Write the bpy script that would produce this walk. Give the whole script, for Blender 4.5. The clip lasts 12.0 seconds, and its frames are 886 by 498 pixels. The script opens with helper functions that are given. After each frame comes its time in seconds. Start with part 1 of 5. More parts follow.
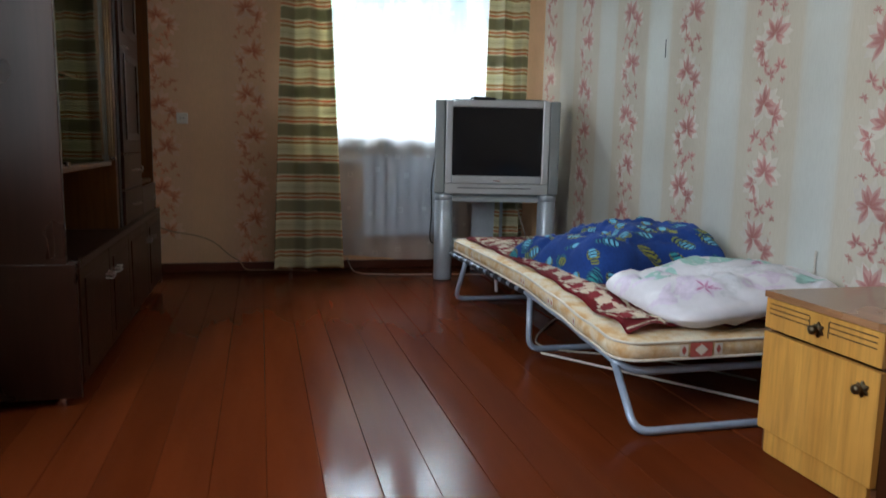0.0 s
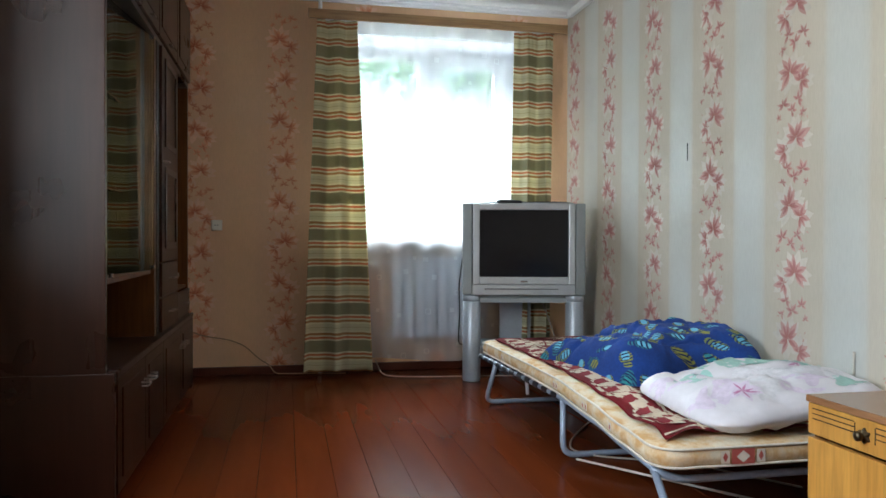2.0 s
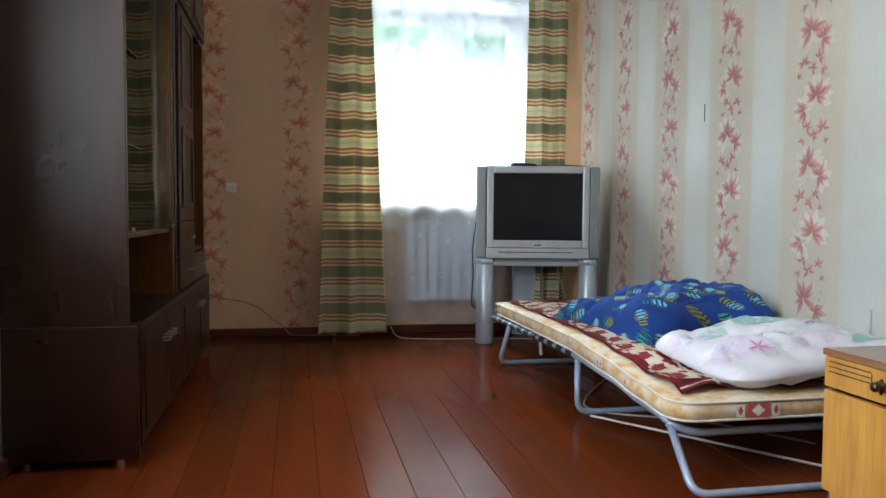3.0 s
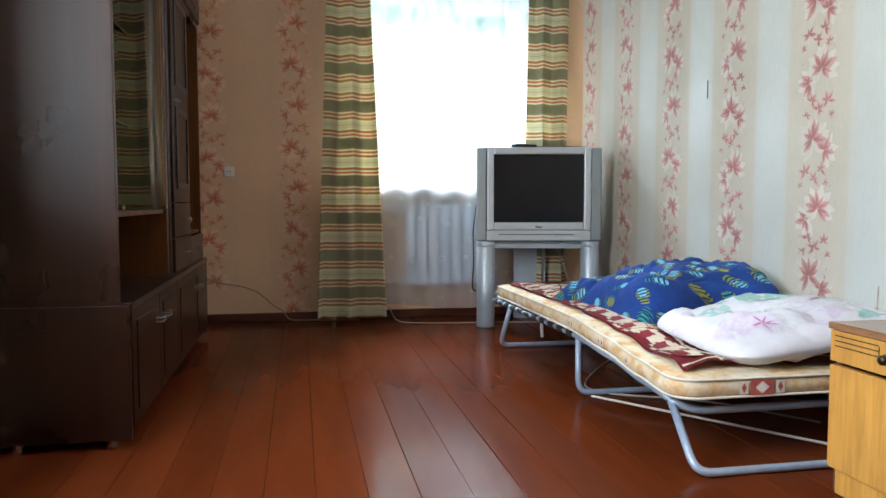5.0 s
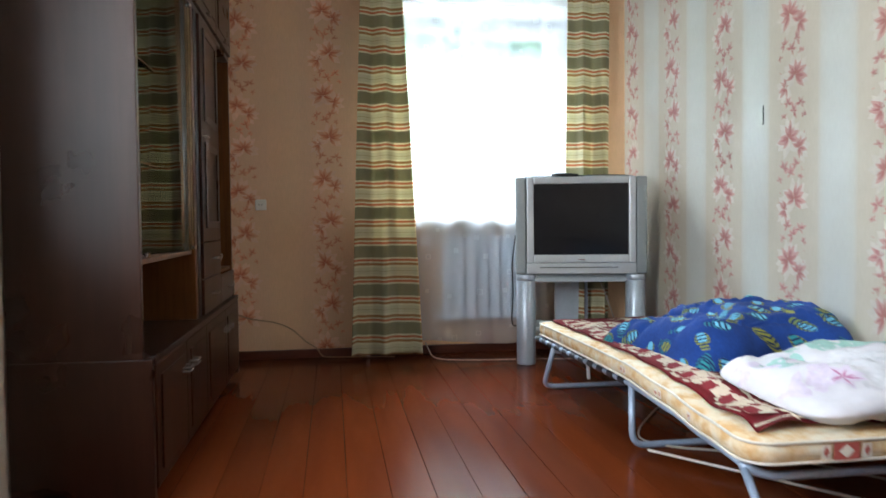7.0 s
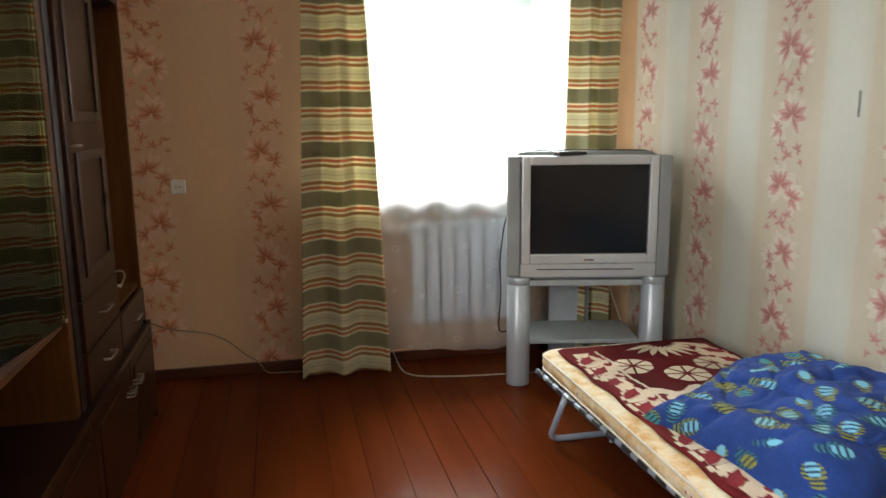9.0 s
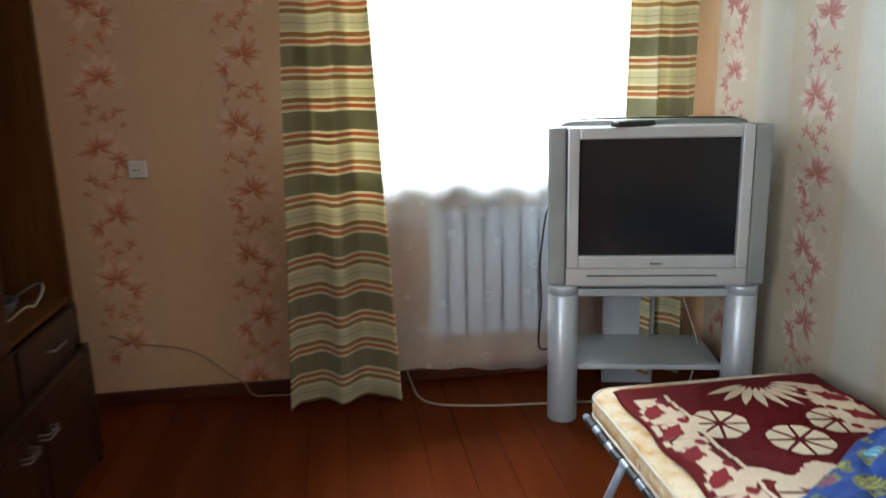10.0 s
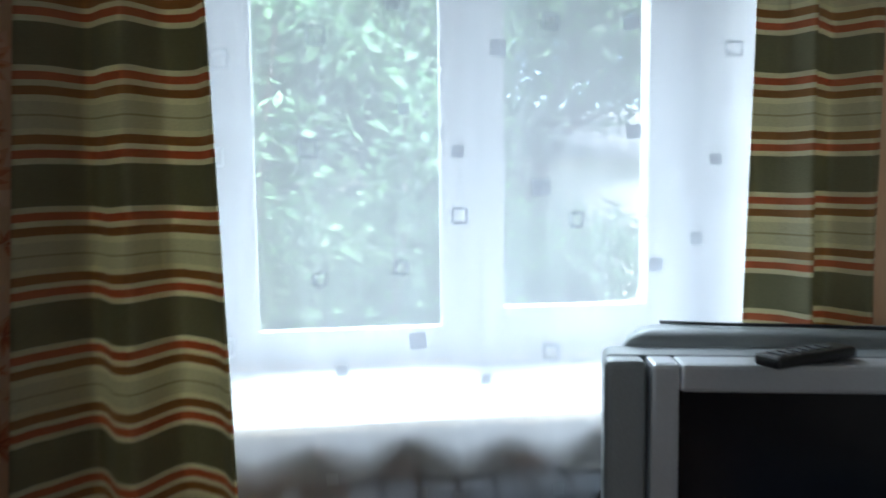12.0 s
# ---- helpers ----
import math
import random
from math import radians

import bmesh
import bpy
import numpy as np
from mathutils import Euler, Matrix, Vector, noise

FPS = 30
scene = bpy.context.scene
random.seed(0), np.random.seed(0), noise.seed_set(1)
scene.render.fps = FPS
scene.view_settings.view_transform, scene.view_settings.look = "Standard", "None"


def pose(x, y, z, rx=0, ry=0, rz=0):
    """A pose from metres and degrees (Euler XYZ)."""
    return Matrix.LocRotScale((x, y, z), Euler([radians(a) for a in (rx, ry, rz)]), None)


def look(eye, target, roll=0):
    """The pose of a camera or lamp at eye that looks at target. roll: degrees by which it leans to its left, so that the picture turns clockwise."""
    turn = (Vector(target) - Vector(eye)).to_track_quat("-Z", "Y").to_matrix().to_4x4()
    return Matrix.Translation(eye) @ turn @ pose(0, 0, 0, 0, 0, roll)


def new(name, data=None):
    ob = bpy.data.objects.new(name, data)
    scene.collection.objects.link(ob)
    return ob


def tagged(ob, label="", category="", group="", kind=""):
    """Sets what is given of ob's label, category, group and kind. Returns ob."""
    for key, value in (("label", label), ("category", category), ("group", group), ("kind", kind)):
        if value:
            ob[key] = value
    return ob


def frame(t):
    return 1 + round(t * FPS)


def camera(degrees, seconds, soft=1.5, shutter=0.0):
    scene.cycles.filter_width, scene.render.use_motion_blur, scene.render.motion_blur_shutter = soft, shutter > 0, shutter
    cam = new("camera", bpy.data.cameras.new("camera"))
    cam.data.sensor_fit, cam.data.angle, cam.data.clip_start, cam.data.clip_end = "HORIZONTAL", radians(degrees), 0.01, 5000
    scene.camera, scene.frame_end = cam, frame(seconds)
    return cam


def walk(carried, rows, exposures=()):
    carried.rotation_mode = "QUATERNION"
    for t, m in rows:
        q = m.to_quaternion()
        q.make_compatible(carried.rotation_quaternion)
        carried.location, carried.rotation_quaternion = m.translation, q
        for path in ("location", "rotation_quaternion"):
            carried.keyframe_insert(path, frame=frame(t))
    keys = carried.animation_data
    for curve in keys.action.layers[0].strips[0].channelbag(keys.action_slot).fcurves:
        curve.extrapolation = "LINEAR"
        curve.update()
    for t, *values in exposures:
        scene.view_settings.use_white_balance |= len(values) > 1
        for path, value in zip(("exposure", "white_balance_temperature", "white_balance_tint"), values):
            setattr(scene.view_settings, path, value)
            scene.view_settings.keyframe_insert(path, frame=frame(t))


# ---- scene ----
cam = camera(61.8, 12.0, shutter=0.5)
PATH = [
    (0, (0.241, 0.611, 0.87), (0.716, 2.533, 0.588), 1.1),
    (0.5, (0.224, 0.609, 0.886), (0.678, 2.55, 0.725), 0.3),
    (1, (0.218, 0.593, 0.888), (0.654, 2.543, 0.808), 0.2),
    (1.5, (0.21, 0.589, 0.896), (0.646, 2.54, 0.844), 0.2),
    (2, (0.207, 0.589, 0.901), (0.621, 2.545, 0.879), 0.2),
    (2.5, (0.203, 0.583, 0.903), (0.595, 2.545, 0.898), 0.1),
    (3, (0.175, 0.582, 0.849), (0.565, 2.541, 0.749), 0.4),
    (5, (0.21, 0.626, 0.803), (0.589, 2.586, 0.675), 0.0),
    (5.5, (0.199, 0.606, 0.821), (0.583, 2.565, 0.699), -0.2),
    (6, (0.197, 0.606, 0.82), (0.572, 2.567, 0.712), -0.1),
    (6.5, (0.195, 0.616, 0.825), (0.539, 2.583, 0.707), 0.1),
    (7, (0.21, 0.812, 0.873), (0.504, 2.789, 0.802), -0.6),
    (7.2, (0.252, 1.005, 0.842), (0.582, 2.977, 0.789), 0.5),
    (9, (0.244, 1.816, 1.338), (0.669, 3.738, 0.982), -0.6),
    (9.5, (0.364, 2.226, 1.356), (0.673, 4.157, 0.937), -3.3),
    (10, (0.553, 2.59, 1.321), (0.821, 4.521, 0.875), -1.5),
    (10.5, (0.673, 3.001, 1.334), (1.069, 4.917, 0.917), -2.3),
    (11, (0.857, 3.397, 1.374), (1.033, 5.351, 0.986), -2.9),
    (11.5, (0.912, 3.779, 1.389), (1.123, 5.753, 1.151), 0.3),
    (12, (0.913, 4.122, 1.409), (1.185, 6.096, 1.244), -0.6),
]
EXPOSURES = [(0, 2.45, 6100, 10), (0.8, 2.75, 6150, 9), (2.8, 2.95, 6100, 9), (4.8, 3.35, 6050, 9), (7.2, 3.35, 6050, 9), (8.8, 3.1, 7300, 12), (10.2, 3.2, 6400, 10), (11.0, 3.0, 6200, 10), (11.5, 2.2, 6000, 9), (12, 1.2, 5900, 9)]
SKY_POWER = 430
walk(cam, [(t, look(eye, target, roll)) for t, eye, target, roll in PATH], EXPOSURES)

# ---- world and light ----
world = bpy.data.worlds.new("sky")
scene.world = world
world.use_nodes = True
wn = world.node_tree
sky = wn.nodes.new("ShaderNodeTexSky")
sky.sky_type, sky.sun_disc = "NISHITA", False
sky.sun_elevation, sky.sun_rotation = radians(54), radians(164)
wn.links.new(sky.outputs[0], wn.nodes["Background"].inputs[0])
wn.nodes["Background"].inputs[1].default_value = 0.15

sun = new("sun", bpy.data.lights.new("sun", "SUN"))
sun.data.energy, sun.data.angle, sun.data.color = 5.0, radians(12), (1.0, 0.95, 0.88)
sun.matrix_world = look((0, 0, 20), (-4, 14, 0))

# daylight of the open sky above the trees, coming in at the window
skylight = new("window_skylight", bpy.data.lights.new("window_skylight", "AREA"))
skylight.data.shape, skylight.data.size, skylight.data.size_y = "RECTANGLE", 5.0, 2.4
skylight.data.energy, skylight.data.color = SKY_POWER, (0.86, 0.95, 1.0)
skylight.matrix_world = look((1.0, 8.6, 4.2), (1.25, 5.9, 1.5))
# daylight at the second window, in the side wall by the door end
sidelight = new("side_window_daylight", bpy.data.lights.new("side_window_daylight", "AREA"))
sidelight.data.shape, sidelight.data.size, sidelight.data.size_y = "RECTANGLE", 1.3, 1.2
sidelight.data.energy, sidelight.data.color = 12, (0.93, 0.98, 1.0)
sidelight.matrix_world = look((-0.90, 1.9, 1.55), (2.0, 1.9, 1.50))


# ---- materials ----
def nodes_of(name):
    m = bpy.data.materials.new(name)
    m.use_nodes = True
    nt = m.node_tree
    return m, nt, nt.nodes["Principled BSDF"]


def node(nt, kind, **values):
    n = nt.nodes.new(kind)
    for key, value in values.items():
        n.inputs[key].default_value = value
    return n


def mixed(nt, a, b, fac, blend="MIX"):
    n = nt.nodes.new("ShaderNodeMix")
    n.data_type, n.blend_type = "RGBA", blend
    for socket, value in ((n.inputs[6], a), (n.inputs[7], b), (n.inputs[0], fac)):
        if isinstance(value, bpy.types.NodeSocket):
            nt.links.new(value, socket)
        elif isinstance(value, (int, float)):
            socket.default_value = value
        else:
            socket.default_value = (*value[:3], 1)
    return n.outputs[2]


def math_node(nt, op, a, b=0.0, c=0.0):
    n = nt.nodes.new("ShaderNodeMath")
    n.operation = op
    for socket, value in zip(n.inputs, (a, b, c)):
        if isinstance(value, bpy.types.NodeSocket):
            nt.links.new(value, socket)
        else:
            socket.default_value = value
    return n.outputs[0]


def place(nt, scale=(1, 1, 1)):
    geo = nt.nodes.new("ShaderNodeNewGeometry")
    mp = nt.nodes.new("ShaderNodeMapping")
    mp.inputs["Scale"].default_value = scale
    nt.links.new(geo.outputs["Position"], mp.inputs["Vector"])
    return mp.outputs[0]


def noise_at(nt, vector, scale, detail=4, rough=0.55, distortion=0.0):
    n = node(nt, "ShaderNodeTexNoise", Scale=scale, Detail=detail, Roughness=rough, Distortion=distortion)
    nt.links.new(vector, n.inputs["Vector"])
    return n.outputs[0]


def ramp(nt, fac, stops, constant=False):
    n = nt.nodes.new("ShaderNodeValToRGB")
    n.color_ramp.interpolation = "CONSTANT" if constant else "LINEAR"
    while len(n.color_ramp.elements) < len(stops):
        n.color_ramp.elements.new(0.5)
    for e, (p, c) in zip(n.color_ramp.elements, stops):
        e.position, e.color = p, (*c, 1) if isinstance(c, tuple) else (c, c, c, 1)
    nt.links.new(fac, n.inputs[0])
    return n.outputs[0]


def bump(nt, bsdf, height, strength=0.3, distance=0.002):
    b = node(nt, "ShaderNodeBump", Strength=strength, Distance=distance)
    nt.links.new(height, b.inputs["Height"])
    nt.links.new(b.outputs[0], bsdf.inputs["Normal"])


def plain(name, color, rough=0.5, metal=0.0, vary=0.12, grain=60.0, stretch=(1, 1, 1), relief=0.15, coat=0.0, sheen=0.0, depth=0.002):
    """A material of one colour with stains, grain and fine relief."""
    m, nt, b = nodes_of(name)
    v = place(nt, stretch)
    large, fine = noise_at(nt, v, 3.0, 5), noise_at(nt, v, grain, 5)
    dark = tuple(c * (1 - 2.2 * vary) for c in color)
    light = tuple(min(1, c * (1 + 1.4 * vary)) for c in color)
    c1 = ramp(nt, large, [(0.3, dark), (0.7, light)])
    c2 = ramp(nt, fine, [(0.3, tuple(max(0, 1 - 1.5 * vary) for _ in range(3))), (0.7, (1.0, 1.0, 1.0))])
    nt.links.new(mixed(nt, c1, c2, 1.0, "MULTIPLY"), b.inputs["Base Color"])
    nt.links.new(ramp(nt, large, [(0.2, max(0, rough - 0.08)), (0.8, min(1, rough + 0.1))]), b.inputs["Roughness"])
    b.inputs["Metallic"].default_value = metal
    b.inputs["Coat Weight"].default_value = coat
    b.inputs["Coat Roughness"].default_value = 0.12
    b.inputs["Sheen Weight"].default_value = sheen
    bump(nt, b, fine, relief, depth)
    return m


def wood(name, a, c, rough, along="z", scale=9.0, coat=0.0, relief=0.12):
    """Wood with a figure drawn out along one axis."""
    m, nt, b = nodes_of(name)
    stretch = {"x": (0.07, 1, 1), "y": (1, 0.07, 1), "z": (1, 1, 0.07)}[along]
    v = place(nt, stretch)
    wide = noise_at(nt, v, scale, 3, 0.5, 1.2)
    fine = noise_at(nt, v, scale * 9, 4, 0.6)
    stain = noise_at(nt, place(nt), 2.3, 4)
    c1 = ramp(nt, wide, [(0.3, a), (0.5, tuple((x + y) / 2 for x, y in zip(a, c))), (0.68, c)])
    c2 = ramp(nt, fine, [(0.32, 0.72), (0.6, 1.0)])
    c3 = ramp(nt, stain, [(0.3, 0.78), (0.7, 1.06)])
    nt.links.new(mixed(nt, mixed(nt, c1, c2, 1.0, "MULTIPLY"), c3, 1.0, "MULTIPLY"), b.inputs["Base Color"])
    nt.links.new(ramp(nt, stain, [(0.25, max(0.02, rough - 0.03)), (0.75, rough + 0.05)]), b.inputs["Roughness"])
    b.inputs["Coat Weight"].default_value = coat
    b.inputs["Coat Roughness"].default_value = 0.08
    bump(nt, b, fine, relief, 0.001)
    return m


def wallpaper(name, axis, first, pitch, ground, band):
    """Embossed striped paper: soft bands halfway between the strips of print."""
    m, nt, b = nodes_of(name)
    geo = nt.nodes.new("ShaderNodeNewGeometry")
    sep = nt.nodes.new("ShaderNodeSeparateXYZ")
    nt.links.new(geo.outputs["Position"], sep.inputs[0])
    along = math_node(nt, "SUBTRACT", sep.outputs[axis], first - 10 * pitch)
    cell = math_node(nt, "FRACT", math_node(nt, "DIVIDE", along, pitch))
    far = math_node(nt, "ABSOLUTE", math_node(nt, "SUBTRACT", cell, 0.5))
    inside = ramp(nt, far, [(0.10, 1.0), (0.17, 0.75), (0.21, 0.0)])
    large = noise_at(nt, place(nt), 1.7, 5)
    tone = mixed(nt, ground, band, inside)
    tone = mixed(nt, tone, ramp(nt, large, [(0.3, (0.88, 0.86, 0.83)), (0.7, (1.0, 1.0, 1.0))]), 1.0, "MULTIPLY")
    fibre = noise_at(nt, place(nt, (1, 1, 0.12)), 190, 3)
    tone = mixed(nt, tone, ramp(nt, fibre, [(0.3, 0.93), (0.65, 1.0)]), 1.0, "MULTIPLY")
    nt.links.new(tone, b.inputs["Base Color"])
    nt.links.new(ramp(nt, inside, [(0.0, 0.62), (1.0, 0.36)]), b.inputs["Roughness"])
    bump(nt, b, fibre, 0.25, 0.0012)
    return m


def striped_cloth(name, zero, period):
    """Curtain cloth with woven bands of olive, cream, orange-red and brown."""
    m, nt, b = nodes_of(name)
    uv = nt.nodes.new("ShaderNodeUVMap")
    sep = nt.nodes.new("ShaderNodeSeparateXYZ")
    nt.links.new(uv.outputs[0], sep.inputs[0])
    wob = math_node(nt, "MULTIPLY", math_node(nt, "SUBTRACT", noise_at(nt, place(nt), 5.0, 2), 0.5), 0.006)
    z = math_node(nt, "ADD", sep.outputs[1], wob)
    cell = math_node(nt, "FRACT", math_node(nt, "DIVIDE", math_node(nt, "SUBTRACT", z, zero - 10 * period), period))
    olive, cream, red, brown = (0.31, 0.29, 0.165), (0.84, 0.79, 0.53), (0.62, 0.22, 0.10), (0.44, 0.24, 0.09)
    straw, line = (0.70, 0.66, 0.44), (0.50, 0.44, 0.26)
    col = ramp(nt, cell, [(0.0, olive), (0.25, cream), (0.29, red), (0.35, cream), (0.39, brown), (0.455, cream), (0.5, straw),
                          (0.585, line), (0.6, straw), (0.69, cream), (0.735, brown), (0.80, cream), (0.84, red), (0.90, cream), (0.945, olive)], True)
    weave = noise_at(nt, place(nt, (1, 1, 6)), 160, 3)
    col = mixed(nt, col, ramp(nt, weave, [(0.3, 0.82), (0.7, 1.0)]), 1.0, "MULTIPLY")
    nt.links.new(col, b.inputs["Base Color"])
    b.inputs["Roughness"].default_value = 0.85
    b.inputs["Sheen Weight"].default_value = 0.15
    bump(nt, b, weave, 0.3, 0.001)
    tr = nt.nodes.new("ShaderNodeBsdfTranslucent")
    nt.links.new(col, tr.inputs[0])
    mix = node(nt, "ShaderNodeMixShader", Fac=0.35)
    nt.links.new(b.outputs[0], mix.inputs[1])
    nt.links.new(tr.outputs[0], mix.inputs[2])
    nt.links.new(mix.outputs[0], nt.nodes["Material Output"].inputs[0])
    return m


def sheer(name, see_through, color=(0.93, 0.95, 0.97), back=None):
    m, nt, b = nodes_of(name)
    b.inputs["Base Color"].default_value = (*color, 1)
    b.inputs["Roughness"].default_value = 0.9
    tr = node(nt, "ShaderNodeBsdfTranslucent", Color=(*(back or color), 1))
    clear = nt.nodes.new("ShaderNodeBsdfTransparent")
    cloth = node(nt, "ShaderNodeMixShader", Fac=0.62)
    nt.links.new(b.outputs[0], cloth.inputs[1])
    nt.links.new(tr.outputs[0], cloth.inputs[2])
    mix = nt.nodes.new("ShaderNodeMixShader")
    mix.inputs[0].default_value = see_through
    nt.links.new(cloth.outputs[0], mix.inputs[1])
    nt.links.new(clear.outputs[0], mix.inputs[2])
    nt.links.new(mix.outputs[0], nt.nodes["Material Output"].inputs[0])
    return m


def pane_glass(name, tint=(1, 1, 1), gloss=0.08):
    m, nt, b = nodes_of(name)
    clear = node(nt, "ShaderNodeBsdfTransparent", Color=(*tint, 1))
    shine = node(nt, "ShaderNodeBsdfGlossy", Roughness=0.02)
    fres = node(nt, "ShaderNodeFresnel", IOR=1.5)
    mix = nt.nodes.new("ShaderNodeMixShader")
    nt.links.new(math_node(nt, "ADD", fres.outputs[0], gloss), mix.inputs[0])
    nt.links.new(clear.outputs[0], mix.inputs[1])
    nt.links.new(shine.outputs[0], mix.inputs[2])
    nt.links.new(mix.outputs[0], nt.nodes["Material Output"].inputs[0])
    return m


def leafy(name, a, c):
    m, nt, b = nodes_of(name)
    geo = nt.nodes.new("ShaderNodeNewGeometry")
    col = ramp(nt, geo.outputs["Random Per Island"], [(0.0, a), (1.0, c)])
    nt.links.new(col, b.inputs["Base Color"])
    b.inputs["Roughness"].default_value = 0.5
    tr = nt.nodes.new("ShaderNodeBsdfTranslucent")
    nt.links.new(col, tr.inputs[0])
    mix = node(nt, "ShaderNodeMixShader", Fac=0.4)
    nt.links.new(b.outputs[0], mix.inputs[1])
    nt.links.new(tr.outputs[0], mix.inputs[2])
    nt.links.new(mix.outputs[0], nt.nodes["Material Output"].inputs[0])
    return m


def floor_paint():
    """Red-brown oil paint on boards, glossy, worn paler where people walk."""
    m, nt, b = nodes_of("red_brown_floor_paint")
    info = nt.nodes.new("ShaderNodeObjectInfo")
    v = place(nt, (1, 0.12, 1))
    wide, fine = noise_at(nt, v, 6, 5), noise_at(nt, v, 70, 4)
    col = ramp(nt, wide, [(0.3, (0.092, 0.0175, 0.0046)), (0.7, (0.130, 0.0265, 0.0072))])
    col = mixed(nt, col, ramp(nt, info.outputs["Random"], [(0.0, 0.82), (1.0, 1.1)]), 1.0, "MULTIPLY")
    chips = math_node(nt, "GREATER_THAN", noise_at(nt, place(nt, (1, 0.4, 1)), 26, 6, 0.7), 0.775)
    col = mixed(nt, col, (0.30, 0.15, 0.08), math_node(nt, "MULTIPLY", chips, 0.5))
    nt.links.new(col, b.inputs["Base Color"])
    patch = noise_at(nt, place(nt, (1, 0.3, 1)), 2.2, 3, 0.5)
    nt.links.new(ramp(nt, patch, [(0.34, 0.10), (0.66, 0.25)]), b.inputs["Roughness"])
    b.inputs["Specular IOR Level"].default_value = 0.029
    dents = noise_at(nt, place(nt, (1, 0.25, 1)), 14, 4)
    bump(nt, b, math_node(nt, "ADD", dents, math_node(nt, "MULTIPLY", fine, 0.2)), 0.065, 0.004)
    return m


def ticking():
    """Cream mattress cloth with faded orange blotches."""
    m, nt, b = nodes_of("cream_mattress_ticking")
    blot, weave = noise_at(nt, place(nt), 13, 5, 0.6), noise_at(nt, place(nt), 140, 3)
    col = ramp(nt, blot, [(0.36, (0.74, 0.66, 0.50)), (0.50, (0.70, 0.53, 0.32)), (0.62, (0.60, 0.35, 0.14))])
    col = mixed(nt, col, ramp(nt, weave, [(0.3, 0.86), (0.7, 1.0)]), 1.0, "MULTIPLY")
    nt.links.new(col, b.inputs["Base Color"])
    b.inputs["Roughness"].default_value = 0.85
    bump(nt, b, weave, 0.3, 0.001)
    return m


def fish_flannel():
    """Blue flannel with a scattered print of striped tropical fish."""
    m, nt, b = nodes_of("blue_fish_flannel")

    def vec(op, p, q=None):
        n = nt.nodes.new("ShaderNodeVectorMath")
        n.operation = op
        nt.links.new(p, n.inputs[0])
        if isinstance(q, tuple):
            n.inputs[1].default_value = q
        elif q is not None:
            nt.links.new(q, n.inputs[1])
        return n

    over = nt.nodes.new("ShaderNodeSeparateXYZ")
    nt.links.new(place(nt), over.inputs[0])
    flat = nt.nodes.new("ShaderNodeCombineXYZ")
    for k, slope in ((0, 0.8), (1, 0.7)):
        nt.links.new(math_node(nt, "ADD", over.outputs[k], math_node(nt, "MULTIPLY", over.outputs[2], slope)), flat.inputs[k])
    v = flat.outputs[0]
    vor = node(nt, "ShaderNodeTexVoronoi", Scale=8.6, Randomness=0.70)
    vor.voronoi_dimensions = "2D"
    nt.links.new(v, vor.inputs["Vector"])
    away = vec("SUBTRACT", v, vor.outputs["Position"]).outputs[0]
    heading = vec("NORMALIZE", vec("MULTIPLY", vec("SUBTRACT", vor.outputs["Color"], (0.5, 0.5, 0.5)).outputs[0], (0.6, 1.0, 0.0)).outputs[0]).outputs[0]
    u = vec("DOT_PRODUCT", away, heading).outputs["Value"]
    far2 = vec("DOT_PRODUCT", away, away).outputs["Value"]
    side2 = math_node(nt, "SUBTRACT", far2, math_node(nt, "MULTIPLY", u, u))

    def oval(shift, length, width):
        w = math_node(nt, "DIVIDE", math_node(nt, "SUBTRACT", u, shift), length)
        return math_node(nt, "ADD", math_node(nt, "MULTIPLY", w, w), math_node(nt, "DIVIDE", side2, width * width))

    sep = nt.nodes.new("ShaderNodeSeparateColor")
    nt.links.new(vor.outputs["Color"], sep.inputs[0])
    cloth = ramp(nt, noise_at(nt, place(nt), 7, 5), [(0.3, (0.006, 0.036, 0.185)), (0.7, (0.010, 0.055, 0.27))])
    inks = [(0.0, (0.16, 0.48, 0.66)), (0.42, (0.30, 0.30, 0.06)), (0.52, (0.04, 0.28, 0.30)), (0.72, (0.20, 0.50, 0.55)), (0.90, (0.30, 0.06, 0.10))]
    body_ink = ramp(nt, sep.outputs[0], inks, True)
    fin_ink = ramp(nt, sep.outputs[1], [(0.0, (0.26, 0.27, 0.05)), (0.4, (0.03, 0.17, 0.24)), (0.7, (0.20, 0.25, 0.08))], True)
    ribs = math_node(nt, "GREATER_THAN", math_node(nt, "SINE", math_node(nt, "MULTIPLY", math_node(nt, "ADD", u, math_node(nt, "MULTIPLY", side2, 9.0)), 420.0)), 0.1)
    fin_ink = mixed(nt, fin_ink, (0.010, 0.030, 0.11), ribs)
    stripes = math_node(nt, "GREATER_THAN", math_node(nt, "SINE", math_node(nt, "MULTIPLY", u, 330.0)), 0.35)
    body_ink = mixed(nt, body_ink, (0.008, 0.025, 0.09), math_node(nt, "MULTIPLY", stripes, math_node(nt, "GREATER_THAN", sep.outputs[2], 0.4)))
    shown = cloth
    size = ramp(nt, sep.outputs[2], [(0.0, 2.4), (0.25, 1.5), (0.6, 1.0), (1.0, 0.8)])
    for shape, ink in ((oval(0.046, 0.016, 0.022), fin_ink), (oval(0.004, 0.040, 0.034), fin_ink), (oval(-0.004, 0.034, 0.021), body_ink)):
        shape = math_node(nt, "MULTIPLY", shape, size)
        shown = mixed(nt, shown, ink, ramp(nt, shape, [(0.85, 1.0), (1.15, 0.0)]))
    nap = noise_at(nt, place(nt), 110, 4)
